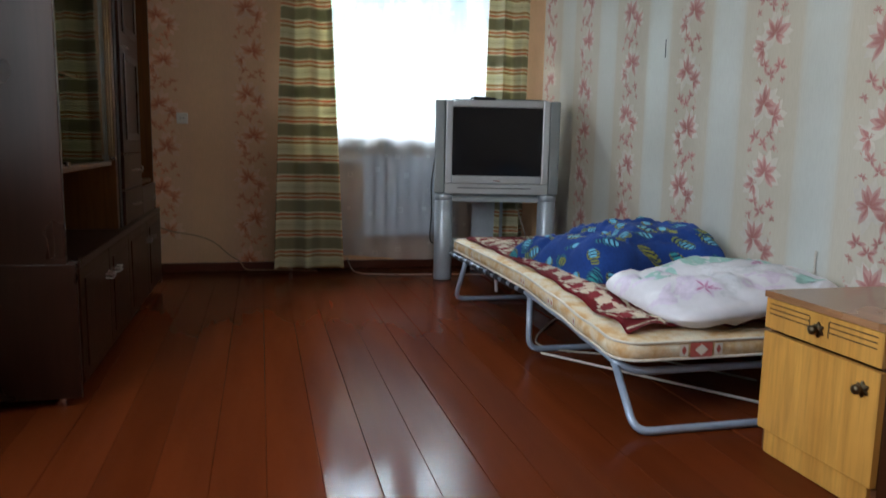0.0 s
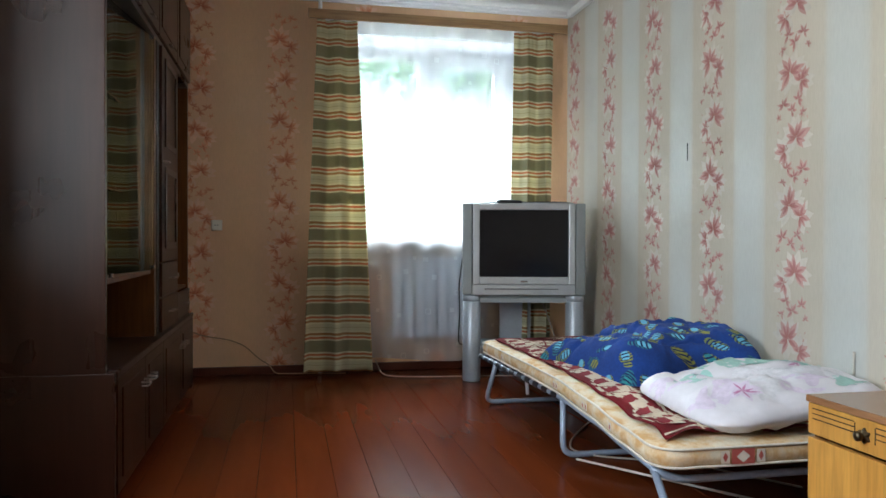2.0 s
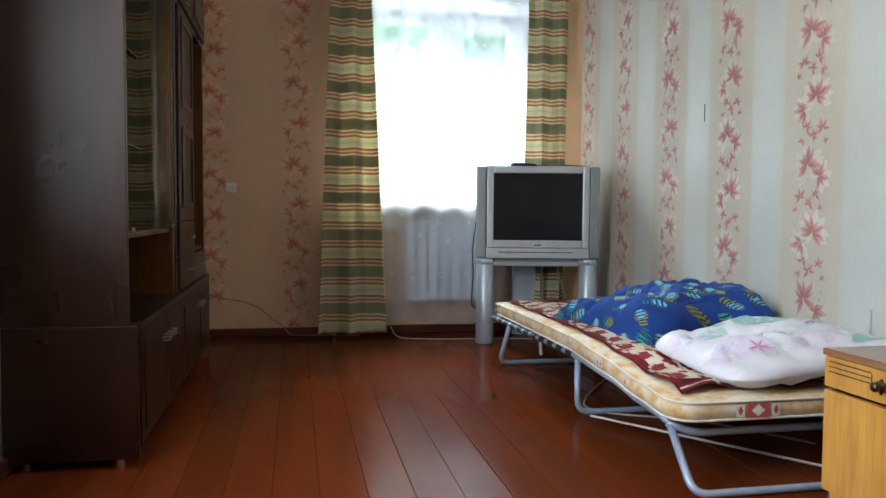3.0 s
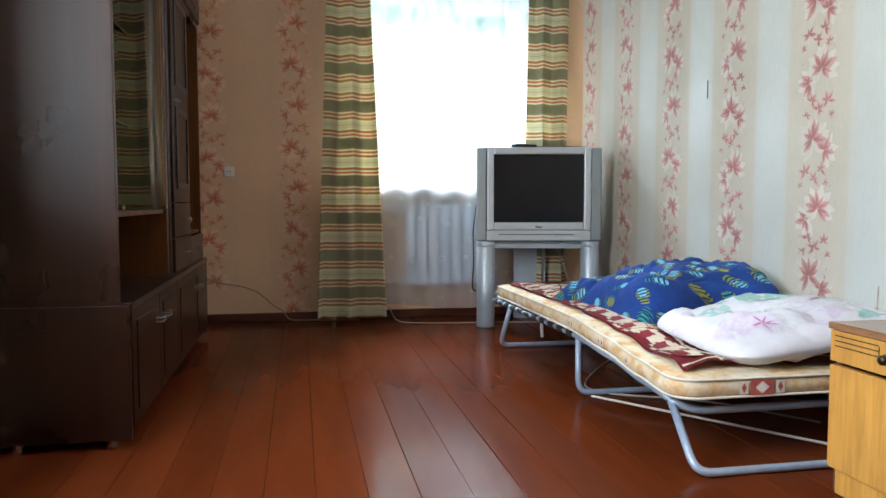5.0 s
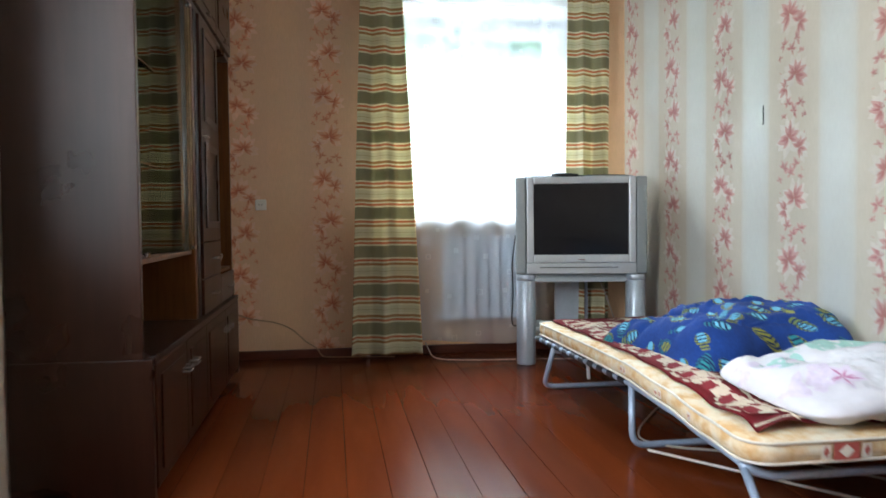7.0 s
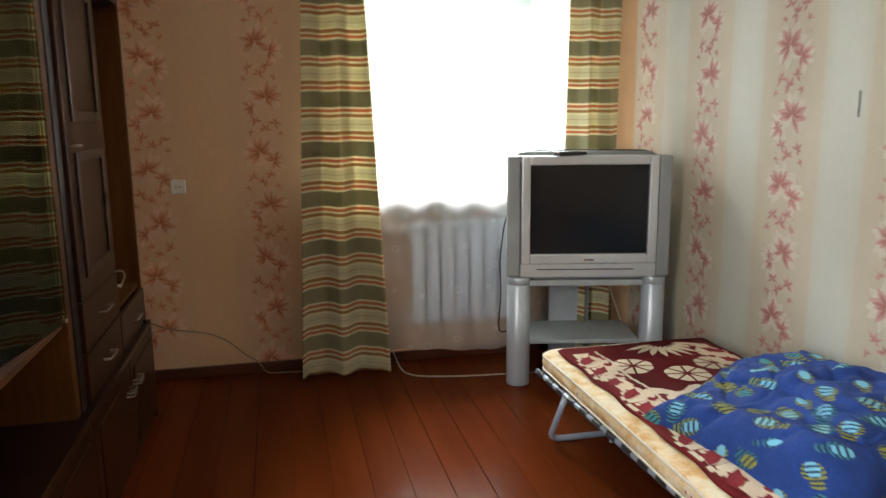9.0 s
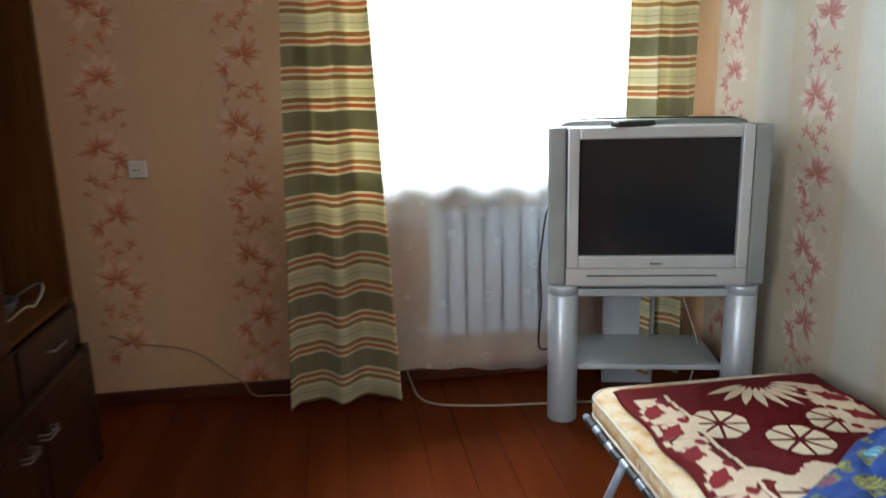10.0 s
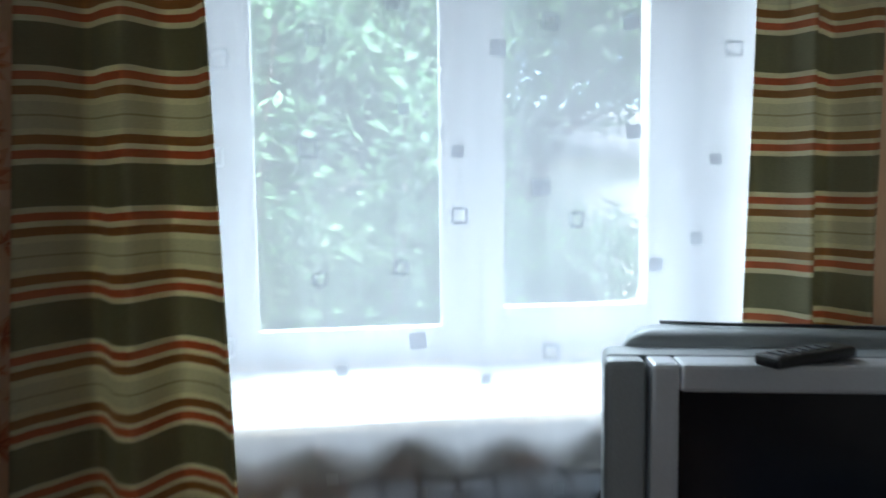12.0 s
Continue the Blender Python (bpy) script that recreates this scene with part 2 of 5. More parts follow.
    shown = mixed(nt, shown, ramp(nt, nap, [(0.3, 0.78), (0.7, 1.03)]), 1.0, "MULTIPLY")
    nt.links.new(shown, b.inputs["Base Color"])
    b.inputs["Roughness"].default_value = 0.95
    bump(nt, b, nap, 0.5, 0.002)
    return m


M_FLOOR = floor_paint()
M_GAP = plain("floor_gap_dirt", (0.05, 0.014, 0.007), 0.8)
# same paper as the right wall, its warmer light put into the peach colour
M_PAPER_BACK = wallpaper("wallpaper_warm_lit", 0, -0.365, 0.545, (0.80, 0.53, 0.335), (0.82, 0.54, 0.325))
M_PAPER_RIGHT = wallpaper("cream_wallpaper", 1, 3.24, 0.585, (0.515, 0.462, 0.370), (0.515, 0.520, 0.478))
# left and front walls carry a paler mix of that warm-light tint
M_PAPER_LEFT = wallpaper("wallpaper_side_warm_lit", 1, -0.5, 0.55, (0.74, 0.58, 0.42), (0.76, 0.66, 0.56))
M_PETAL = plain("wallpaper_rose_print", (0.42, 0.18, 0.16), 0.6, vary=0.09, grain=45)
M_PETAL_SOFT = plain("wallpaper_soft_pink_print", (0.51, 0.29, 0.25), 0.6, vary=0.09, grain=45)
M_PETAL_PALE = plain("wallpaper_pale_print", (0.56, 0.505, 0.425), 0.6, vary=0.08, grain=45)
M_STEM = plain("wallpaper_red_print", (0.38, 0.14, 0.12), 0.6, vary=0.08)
# the same lily inks again, warm light mixed into their colours
M_PETAL_WARM = plain("wallpaper_rose_print_warm_lit", (0.70, 0.27, 0.14), 0.6, vary=0.09, grain=45)
M_SOFT_WARM = plain("wallpaper_soft_pink_print_warm_lit", (0.80, 0.42, 0.25), 0.6, vary=0.09, grain=45)
M_STEM_WARM = plain("wallpaper_red_print_warm_lit", (0.55, 0.15, 0.07), 0.6, vary=0.08)
M_PALE_WARM = plain("wallpaper_pale_print_warm_lit", (0.86, 0.58, 0.41), 0.6, vary=0.08, grain=45)
M_CEIL = plain("ceiling_whitewash", (0.78, 0.78, 0.76), 0.9, vary=0.04)
M_WHITE = plain("white_gloss_paint", (0.82, 0.83, 0.84), 0.35, vary=0.03)
M_PLASTER = plain("white_reveal_plaster", (0.84, 0.84, 0.84), 0.8, vary=0.03)
M_SKIRT = wood("red_brown_skirting", (0.07, 0.016, 0.008), (0.12, 0.028, 0.012), 0.35, "x", 6, 0.2)
M_ROD = wood("brown_wood_cornice", (0.33, 0.18, 0.075), (0.46, 0.28, 0.13), 0.45, "x", 8)
M_CURT_L = striped_cloth("striped_curtain_cloth", 1.155, 0.241)
M_CURT_R = striped_cloth("striped_curtain_cloth_b", 1.165, 0.241)
M_TULLE = sheer("white_tulle", 0.61, (0.86, 0.89, 0.945))
M_TULLE_SQ = sheer("tulle_square_print", 0.22, (0.90, 0.91, 0.93), (0.30, 0.32, 0.36))
M_TULLE_BAND = sheer("tulle_heading", 0.12, (0.86, 0.89, 0.92))
M_GLASS = pane_glass("window_glass", (0.96, 0.99, 0.98), 0.02)
M_CABGLASS = pane_glass("cabinet_glass", (0.74, 0.78, 0.74), 0.0)
M_UNIT = wood("dark_mahogany_varnish", (0.015, 0.0050, 0.0030), (0.030, 0.0105, 0.0058), 0.28, "z", 6, 0.0)
M_UNIT.node_tree.nodes["Principled BSDF"].inputs["Specular IOR Level"].default_value = 0.36
M_UNIT_FRONT = wood("brown_cabinet_front", (0.028, 0.0090, 0.0038), (0.054, 0.0180, 0.0075), 0.30, "z", 7, 0.0)
M_UNIT_IN = wood("orange_cabinet_interior", (0.10, 0.036, 0.009), (0.16, 0.060, 0.016), 0.42, "z", 7, 0.0)
for dull in (M_UNIT_FRONT, M_UNIT_IN):
    dull.node_tree.nodes["Principled BSDF"].inputs["Specular IOR Level"].default_value = 0.16
M_UNIT_EDGE = plain("black_cabinet_edge", (0.012, 0.006, 0.005), 0.35, vary=0.1)
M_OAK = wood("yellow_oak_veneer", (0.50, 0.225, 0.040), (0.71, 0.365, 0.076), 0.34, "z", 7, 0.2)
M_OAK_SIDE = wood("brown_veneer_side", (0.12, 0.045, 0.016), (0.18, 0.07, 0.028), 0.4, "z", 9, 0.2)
M_OAK_TOP = wood("brown_veneer_top", (0.26, 0.12, 0.05), (0.36, 0.18, 0.085), 0.26, "y", 9, 0.35)
M_GROOVE = plain("dark_groove", (0.035, 0.015, 0.006), 0.7)
M_BRASS = plain("dark_brass", (0.14, 0.10, 0.055), 0.38, 0.9, vary=0.25)
M_CHROME = plain("chrome", (0.72, 0.72, 0.74), 0.16, 1.0, vary=0.05)
M_HANDLE = plain("dull_metal_handle", (0.34, 0.31, 0.28), 0.38, 0.9, vary=0.15)
M_TUBE = plain("grey_blue_tube_paint", (0.34, 0.41, 0.52), 0.36, 0.2, vary=0.10)
M_SPRING = plain("black_spring_loop", (0.015, 0.016, 0.02), 0.5)
M_CANVAS = plain("cot_canvas", (0.28, 0.31, 0.33), 0.85, sheen=0.2)
M_TICK = ticking()
M_TICK_EDGE = plain("pale_mattress_piping", (0.74, 0.68, 0.58), 0.8)
M_TICK_RED = plain("mattress_red_diamond", (0.42, 0.09, 0.07), 0.85)
M_RUG = plain("dark_red_blanket", (0.27, 0.010, 0.018), 0.92, vary=0.16, grain=120, relief=0.6)
M_RUG_CREAM = plain("cream_blanket_pattern", (0.74, 0.60, 0.45), 0.92, vary=0.1, grain=120, relief=0.6)
M_DUVET = fish_flannel()
M_PILLOW = plain("white_satin_cotton", (0.67, 0.645, 0.67), 0.40, vary=0.06, grain=30, relief=0.2, sheen=0.2)
M_PILLOW_GREY = plain("pale_grey_print", (0.70, 0.69, 0.71), 0.6)
M_PILLOW_LILAC = plain("lilac_print", (0.71, 0.62, 0.73), 0.6)
M_PILLOW_PINK = plain("pink_print", (0.50, 0.19, 0.34), 0.6)
M_PILLOW_GREEN = plain("sage_green_print", (0.36, 0.58, 0.52), 0.6)
M_TV = plain("silver_plastic", (0.54, 0.57, 0.59), 0.34, 0.35, vary=0.05, grain=200)
M_TV_SIDE = plain("grey_silver_plastic", (0.30, 0.33, 0.335), 0.40, 0.3, vary=0.06, grain=200)
M_TV_GREY = plain("dark_grey_plastic", (0.10, 0.11, 0.115), 0.5)
M_TV_LEG = plain("pale_silver_leg", (0.50, 0.56, 0.63), 0.36, 0.35, vary=0.06)
M_TV_SHELF = plain("grey_shelf_laminate", (0.36, 0.40, 0.42), 0.45, vary=0.05)
M_SCREEN = plain("dark_picture_tube", (0.012, 0.013, 0.016), 0.16, vary=0.05, relief=0.0)
M_SCREEN.node_tree.nodes["Principled BSDF"].inputs["Specular IOR Level"].default_value = 0.3
M_BLACK = plain("black_plastic", (0.012, 0.012, 0.013), 0.42)
M_RAD = plain("white_radiator_enamel", (0.66, 0.70, 0.76), 0.35, vary=0.03)
M_CABLE = plain("grey_white_cable", (0.42, 0.37, 0.31), 0.5)
M_WALL_CABLE = plain("dull_brown_cable", (0.40, 0.25, 0.15), 0.5)
M_SOCKET = plain("white_socket_plastic", (0.78, 0.76, 0.70), 0.4, vary=0.03)
M_GRASS = plain("lawn", (0.07, 0.12, 0.035), 0.9, vary=0.3, grain=8)
M_LEAF = leafy("leaves", (0.07, 0.15, 0.08), (0.20, 0.33, 0.17))
M_BARK = plain("bark", (0.10, 0.075, 0.055), 0.9, vary=0.3, stretch=(1, 1, 0.2))
M_SHED = plain("pale_shed_wall", (0.72, 0.70, 0.66), 0.8, vary=0.08)
M_ROOF = plain("grey_roof_sheet", (0.30, 0.30, 0.31), 0.7)


# ---- building helpers ----
ROOT = {}


def thing(name, at, label, category, group="", turn=0):
    e = new(name)
    e.empty_display_size = 0.1
    e.matrix_world = pose(*at, 0, 0, turn)
    ROOT[e.name] = e.matrix_basis.copy()
    return tagged(e, label, category, group)


def part(name, bm, material, parent=None, label="", local=False, smooth=False, kind=""):
    """Link a bmesh as one mesh, in metres of the room or, with local, of its thing."""
    m = ROOT.get(parent.name, Matrix()) if parent else Matrix()
    if not local:
        bm.transform(m.inverted())
    me = bpy.data.meshes.new(name)
    bm.to_mesh(me)
    bm.free()
    for mat in material if isinstance(material, (list, tuple)) else [material]:
        me.materials.append(mat)
    if smooth:
        me.polygons.foreach_set("use_smooth", [True] * len(me.polygons))
    ob = new(name, me)
    if parent:
        ob.parent = parent
        ROOT[ob.name] = m
    return tagged(ob, label, kind=kind)


def box(bm, x0, x1, y0, y1, z0, z1, bevel=0.0, seg=2, mat=0):
    made = bmesh.ops.create_cube(bm, size=1.0, matrix=Matrix.LocRotScale(
        ((x0 + x1) / 2, (y0 + y1) / 2, (z0 + z1) / 2), None, (abs(x1 - x0), abs(y1 - y0), abs(z1 - z0))))
    vs = made["verts"]
    for f in {f for v in vs for f in v.link_faces}:
        f.material_index = mat
    if bevel:
        bmesh.ops.bevel(bm, geom=list({e for v in vs for e in v.link_edges}), offset=bevel, segments=seg, affect="EDGES", profile=0.6)
    return bm


def boxes(*rows, bevel=0.0, seg=2):
    bm = bmesh.new()
    for r in rows:
        box(bm, *r, bevel=bevel, seg=seg)
    return bm


def rounded(points, radius, steps=5):
    """A polyline with its corners rounded."""
    pts = [Vector(p) for p in points]
    out = [pts[0]]
    for a, b, c in zip(pts, pts[1:], pts[2:]):
        r = min(radius, (a - b).length * 0.49, (c - b).length * 0.49)
        p, q = b + (a - b).normalized() * r, b + (c - b).normalized() * r
        for i in range(steps + 1):
            s = i / steps
            out.append(p.lerp(b, s).lerp(b.lerp(q, s), s))
    return out + [pts[-1]]


def tube(bm, points, radius, sides=10):
    pts = [Vector(p) for p in points]
    rings, up = [], Vector((0.31, 0.17, 0.93))
    for i, p in enumerate(pts):
        d = (pts[min(i + 1, len(pts) - 1)] - pts[max(i - 1, 0)]).normalized()
        if abs(d.dot(up)) > 0.97:
            up = Vector((0.9, 0.3, 0.1))
        a = (up - d * up.dot(d)).normalized()
        b = d.cross(a)
        up = a
        rings.append([bm.verts.new(p + radius * (math.cos(k * math.tau / sides) * a + math.sin(k * math.tau / sides) * b)) for k in range(sides)])
    for r, s in zip(rings, rings[1:]):
        for k in range(sides):
            bm.faces.new((r[k], r[(k + 1) % sides], s[(k + 1) % sides], s[k]))
    bm.faces.new(rings[0][::-1]), bm.faces.new(rings[-1])
    return bm


def lathe(bm, profile, centre, sides=24, squash=1.0):
    """Turn rows of (radius, height) about the upright axis at centre."""
    rings = []
    for r, h in profile:
        rings.append([bm.verts.new((centre[0] + r * math.cos(k * math.tau / sides), centre[1] + squash * r * math.sin(k * math.tau / sides), centre[2] + h)) for k in range(sides)])
    for r, s in zip(rings, rings[1:]):
        for k in range(sides):
            bm.faces.new((r[k], r[(k + 1) % sides], s[(k + 1) % sides], s[k]))
    bm.faces.new(rings[0][::-1]), bm.faces.new(rings[-1])
    return bm


def sheet(bm, surface, nu, nv, uv=None):
    """A grid over surface(u, v), u and v from 0 to 1."""
    rows = [[bm.verts.new(surface(i / nu, j / nv)) for i in range(nu + 1)] for j in range(nv + 1)]
    layer = bm.loops.layers.uv.verify() if uv else None
    for j in range(nv):
        for i in range(nu):
            f = bm.faces.new((rows[j][i], rows[j][i + 1], rows[j + 1][i + 1], rows[j + 1][i]))
            if uv:
                for loop, (a, b) in zip(f.loops, ((i, j), (i + 1, j), (i + 1, j + 1), (i, j + 1))):
                    loop[layer].uv = uv(a / nu, b / nv)
    return bm


def petal_shape(length, width, n=5):
    side = [(length * i / n, width / 2 * math.sin(math.pi * (i / n) ** 0.75)) for i in range(n + 1)]
    return side + [(x, -y) for x, y in side[-2:0:-1]]


def ellipse_shape(a, b, n=12):
    return [(a * math.cos(k * math.tau / n), b * math.sin(k * math.tau / n)) for k in range(n)]


def printed(bm, surface, shape, u, v, turn=0.0, lift=0.001, mat=0, rings=1):
    """Lay a flat printed shape on surface(u, v), u and v in metres."""
    c, s = math.cos(turn), math.sin(turn)
    cx = sum(p[0] for p in shape) / len(shape)
    cy = sum(p[1] for p in shape) / len(shape)

    def at(x, y):
        a, b = u + c * x - s * y, v + s * x + c * y
        p = surface(a, b)
        du, dv = surface(a + 0.002, b) - p, surface(a, b + 0.002) - p
        n = du.cross(dv)
        return bm.verts.new(p + (n.normalized() * lift if n.length > 1e-12 else Vector((0, 0, lift))))

    mid = at(cx, cy)
    last = None
    for k in range(1, rings + 1):
        w = k / rings
        ring = [at(cx + (x - cx) * w, cy + (y - cy) * w) for x, y in shape]
        for i in range(len(ring)):
            j = (i + 1) % len(ring)
            f = bm.faces.new((mid, ring[i], ring[j])) if last is None else bm.faces.new((last[i], ring[i], ring[j], last[j]))
            f.material_index = mat
            f.smooth = True
        last = ring


# ---- the room ----
X0, X1, Y0, Y1, H = -0.750, 2.22, -1.0, 5.72, 2.56
LY0, LY1 = 1.2, 2.6
WX0, WX1, WZ0, WZ1, WALL_Y = 0.56, 1.96, 0.88, 2.37, 6.34

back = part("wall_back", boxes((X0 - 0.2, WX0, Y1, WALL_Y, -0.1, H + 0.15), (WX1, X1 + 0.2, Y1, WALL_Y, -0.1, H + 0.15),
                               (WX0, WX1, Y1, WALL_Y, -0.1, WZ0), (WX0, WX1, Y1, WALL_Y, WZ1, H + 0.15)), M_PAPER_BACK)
tagged(back, "thick outer wall around the window, floral wallpaper coloured peach for warm light", "wall", kind="structure")
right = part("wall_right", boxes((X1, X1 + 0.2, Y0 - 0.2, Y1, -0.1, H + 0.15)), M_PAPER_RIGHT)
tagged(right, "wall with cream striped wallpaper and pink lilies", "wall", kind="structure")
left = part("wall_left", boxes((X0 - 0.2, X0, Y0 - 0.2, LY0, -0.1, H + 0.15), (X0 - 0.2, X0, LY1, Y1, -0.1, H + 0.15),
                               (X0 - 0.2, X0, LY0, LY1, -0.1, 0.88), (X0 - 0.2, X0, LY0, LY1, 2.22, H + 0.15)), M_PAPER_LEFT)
tagged(left, "wall behind the wall unit, floral wallpaper coloured peach for warm light", "wall", kind="structure")
front = part("wall_front", boxes((X0, X1, Y0 - 0.2, Y0, -0.1, H + 0.15)), M_PAPER_LEFT)
tagged(front, "plain papered wall closing the room", "wall", kind="structure")
ceiling = part("ceiling", boxes((X0, X1, Y0, Y1, H, H + 0.15)), M_CEIL)
tagged(ceiling, "whitewashed plain flat ceiling of the room", "ceiling", kind="structure")

# ceiling moulding, two stepped fillets
bm = boxes((X0, X1, Y1 - 0.030, Y1, H - 0.032, H), (X0, X1, Y1 - 0.062, Y1 - 0.030, H - 0.014, H), bevel=0.004)
tagged(part("trim_back", bm, M_WHITE), "white stepped ceiling moulding along the window wall", "moulding", kind="structure")
bm = boxes((X1 - 0.035, X1, Y0, Y1 - 0.08, H - 0.05, H), bevel=0.006)
tagged(part("trim_right", bm, M_WHITE), "white ceiling moulding along the papered wall", "moulding", kind="structure")

for nm, row in (("baseboard_back", (X0, X1, Y1 - 0.022, Y1, 0, 0.055)), ("baseboard_right", (X1 - 0.022, X1, Y0, Y1 - 0.024, 0, 0.055)),
                ("baseboard_left", (X0, X0 + 0.022, Y0, Y1 - 0.024, 0, 0.055))):
    tagged(part(nm, boxes(row, bevel=0.006), M_SKIRT), "painted red-brown wooden skirting board at the floor", "skirting", kind="structure")

# wallpaper print: strips of lilies
def lily(bm, surface, x, y, size, count, facing, rng, step, big):
    """One lily: slender petals fanned out, rose along the rib, with pale petals showing between them."""
    for i in range(count):
        t = facing + (i - (count - 1) / 2) * (4.9 / count) + rng.uniform(-0.2, 0.2)
        r = size * rng.uniform(0.62, 1.02)
        lift = step + 0.00008 * i
        c, n = math.cos(t), math.sin(t)
        if big:
            printed(bm, surface, petal_shape(size * 1.16, size * 0.60), x, y, t + 0.35, 0.0004 + lift, 1)
        printed(bm, surface, petal_shape(r * 0.98, r * rng.uniform(0.34, 0.46)), x + 0.07 * r * c, y + 0.07 * r * n, t, 0.0011 + lift, 3)
        printed(bm, surface, petal_shape(r * 0.72, r * rng.uniform(0.15, 0.24)), x + 0.05 * r * c, y + 0.05 * r * n, t + rng.uniform(-0.12, 0.12), 0.0018 + lift, 0)
        printed(bm, surface, petal_shape(r * 0.50, r * 0.07, 3), x, y, t, 0.0025 + lift, 2)


def blossoms(bm, surface, u, v, rng, big, flip):
    """Two large lilies side by side, or a sprig of small ones."""
    if big:
        lily(bm, surface, u - flip * 0.020, v + 0.006, 0.086, 8, radians(90 + flip * 18), rng, 0.0012, True)
        lily(bm, surface, u + flip * 0.046, v - 0.040, 0.068, 7, radians(90 - flip * 60), rng, 0.0, True)
    else:
        for k, (du, dv, size) in enumerate(((-0.048, 0.014, 0.043), (0.004, -0.014, 0.043), (0.044, 0.024, 0.040), (0.072, -0.032, 0.026), (-0.074, -0.040, 0.024))):
            lily(bm, surface, u + flip * du, v + dv, size, 5, rng.uniform(0.6, 2.5), rng, 0.0006 * k, False)
    for i in range(2):
        printed(bm, surface, petal_shape(0.016, 0.006, 3), u + flip * rng.uniform(0.075, 0.10), v + rng.uniform(-0.05, 0.05), rng.uniform(0, 6.28), 0.0044 + 0.0001 * i, 3)


def lilies(name, wall, surface, strips, starts, z1, inside, label, inks):
    rng = random.Random(7)
    bm = bmesh.new()
    for k, u in enumerate(strips):
        v = starts[k % 2]
        n = k
        while v < z1:
            flip = 1 if n % 2 else -1
            if inside(u, v):
                blossoms(bm, surface, u, v, rng, True, flip)
            if inside(u, v + 0.136):
                blossoms(bm, surface, u + flip * 0.012, v + 0.136, rng, False, -flip)
            v += 0.2725
            n += 1
    tagged(part(name, bm, inks, wall, label), kind="stuff")


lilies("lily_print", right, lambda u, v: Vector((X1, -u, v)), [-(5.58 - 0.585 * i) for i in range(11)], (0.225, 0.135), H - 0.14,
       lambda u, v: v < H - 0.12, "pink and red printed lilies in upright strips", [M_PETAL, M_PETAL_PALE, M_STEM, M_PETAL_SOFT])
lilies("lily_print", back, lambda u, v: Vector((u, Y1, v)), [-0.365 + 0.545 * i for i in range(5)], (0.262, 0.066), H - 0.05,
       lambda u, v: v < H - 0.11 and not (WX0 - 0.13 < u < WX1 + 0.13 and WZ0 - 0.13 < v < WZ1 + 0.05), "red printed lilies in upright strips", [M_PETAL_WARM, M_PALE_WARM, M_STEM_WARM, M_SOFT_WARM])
lilies("lily_print", left, lambda u, v: Vector((X0, u, v)), [-0.5 + 0.55 * i for i in range(7)], (0.2, 0.11), H - 0.1,
       lambda u, v: v < H - 0.1 and not (LY0 - 0.12 < u < LY1 + 0.12 and v > 0.72), "red printed lilies in upright strips", [M_PETAL_WARM, M_PALE_WARM, M_STEM_WARM, M_SOFT_WARM])

# ---- window ----
bm = bmesh.new()
FY0, FY1 = 6.17, 6.23
box(bm, WX0, WX1, FY0, FY1, WZ0 + 0.04, WZ0 + 0.10, 0.006)
box(bm, WX0, WX1, FY0, FY1, WZ1 - 0.07, WZ1, 0.006)
box(bm, WX0, WX0 + 0.07, FY0, FY1, WZ0 + 0.10, WZ1 - 0.07, 0.006)
box(bm, WX1 - 0.07, WX1, FY0, FY1, WZ0 + 0.10, WZ1 - 0.07, 0.006)
box(bm, 1.235, 1.305, FY0, FY1, WZ0 + 0.10, WZ1 - 0.07, 0.006)
window = thing("window_1", (1.26, FY0, WZ0), "white framed two-part window with a hinged sash", "window")
window["kind"] = "structure"
frame_ob = part("window_frame", bm, M_WHITE, window, "white painted frame")
bm = bmesh.new()
for r in ((0.63, 0.685, 0.98, 2.30), (1.19, 1.235, 0.98, 2.30)):
    box(bm, r[0], r[1], FY0 - 0.012, FY1 - 0.02, r[2], r[3], 0.005)
box(bm, 0.685, 1.19, FY0 - 0.012, FY1 - 0.02, 0.98, 1.02, 0.005)
box(bm, 0.685, 1.19, FY0 - 0.012, FY1 - 0.02, 2.26, 2.30, 0.005)
part("fixed_sash", bm, M_WHITE, window)
bm = bmesh.new()
box(bm, 1.305, 1.365, FY0 - 0.03, FY1 - 0.02, 0.98, 2.30, 0.006)
box(bm, 1.785, 1.89, FY0 - 0.03, FY1 - 0.02, 0.98, 2.30, 0.006)
box(bm, 1.365, 1.785, FY0 - 0.03, FY1 - 0.02, 0.98, 1.07, 0.006)
box(bm, 1.365, 1.785, FY0 - 0.03, FY1 - 0.02, 2.22, 2.30, 0.006)
sash = part("opening_sash", bm, M_WHITE, window, "wider white hinged sash")
for nm, r in (("pane", (0.685, 1.19, 1.02, 2.26)), ("pane", (1.365, 1.785, 1.07, 2.22))):
    p = part(nm, boxes((r[0], r[1], FY0 + 0.016, FY0 + 0.020, r[2], r[3])), M_GLASS, window)
    p.visible_shadow = False
bm = bmesh.new()
box(bm, 1.325, 1.345, FY0 - 0.042, FY0 - 0.03, 1.5, 1.56, 0.003)
box(bm, 1.327, 1.343, FY0 - 0.055, FY0 - 0.042, 1.42, 1.54, 0.004)
part("handle", bm, M_WHITE, sash)
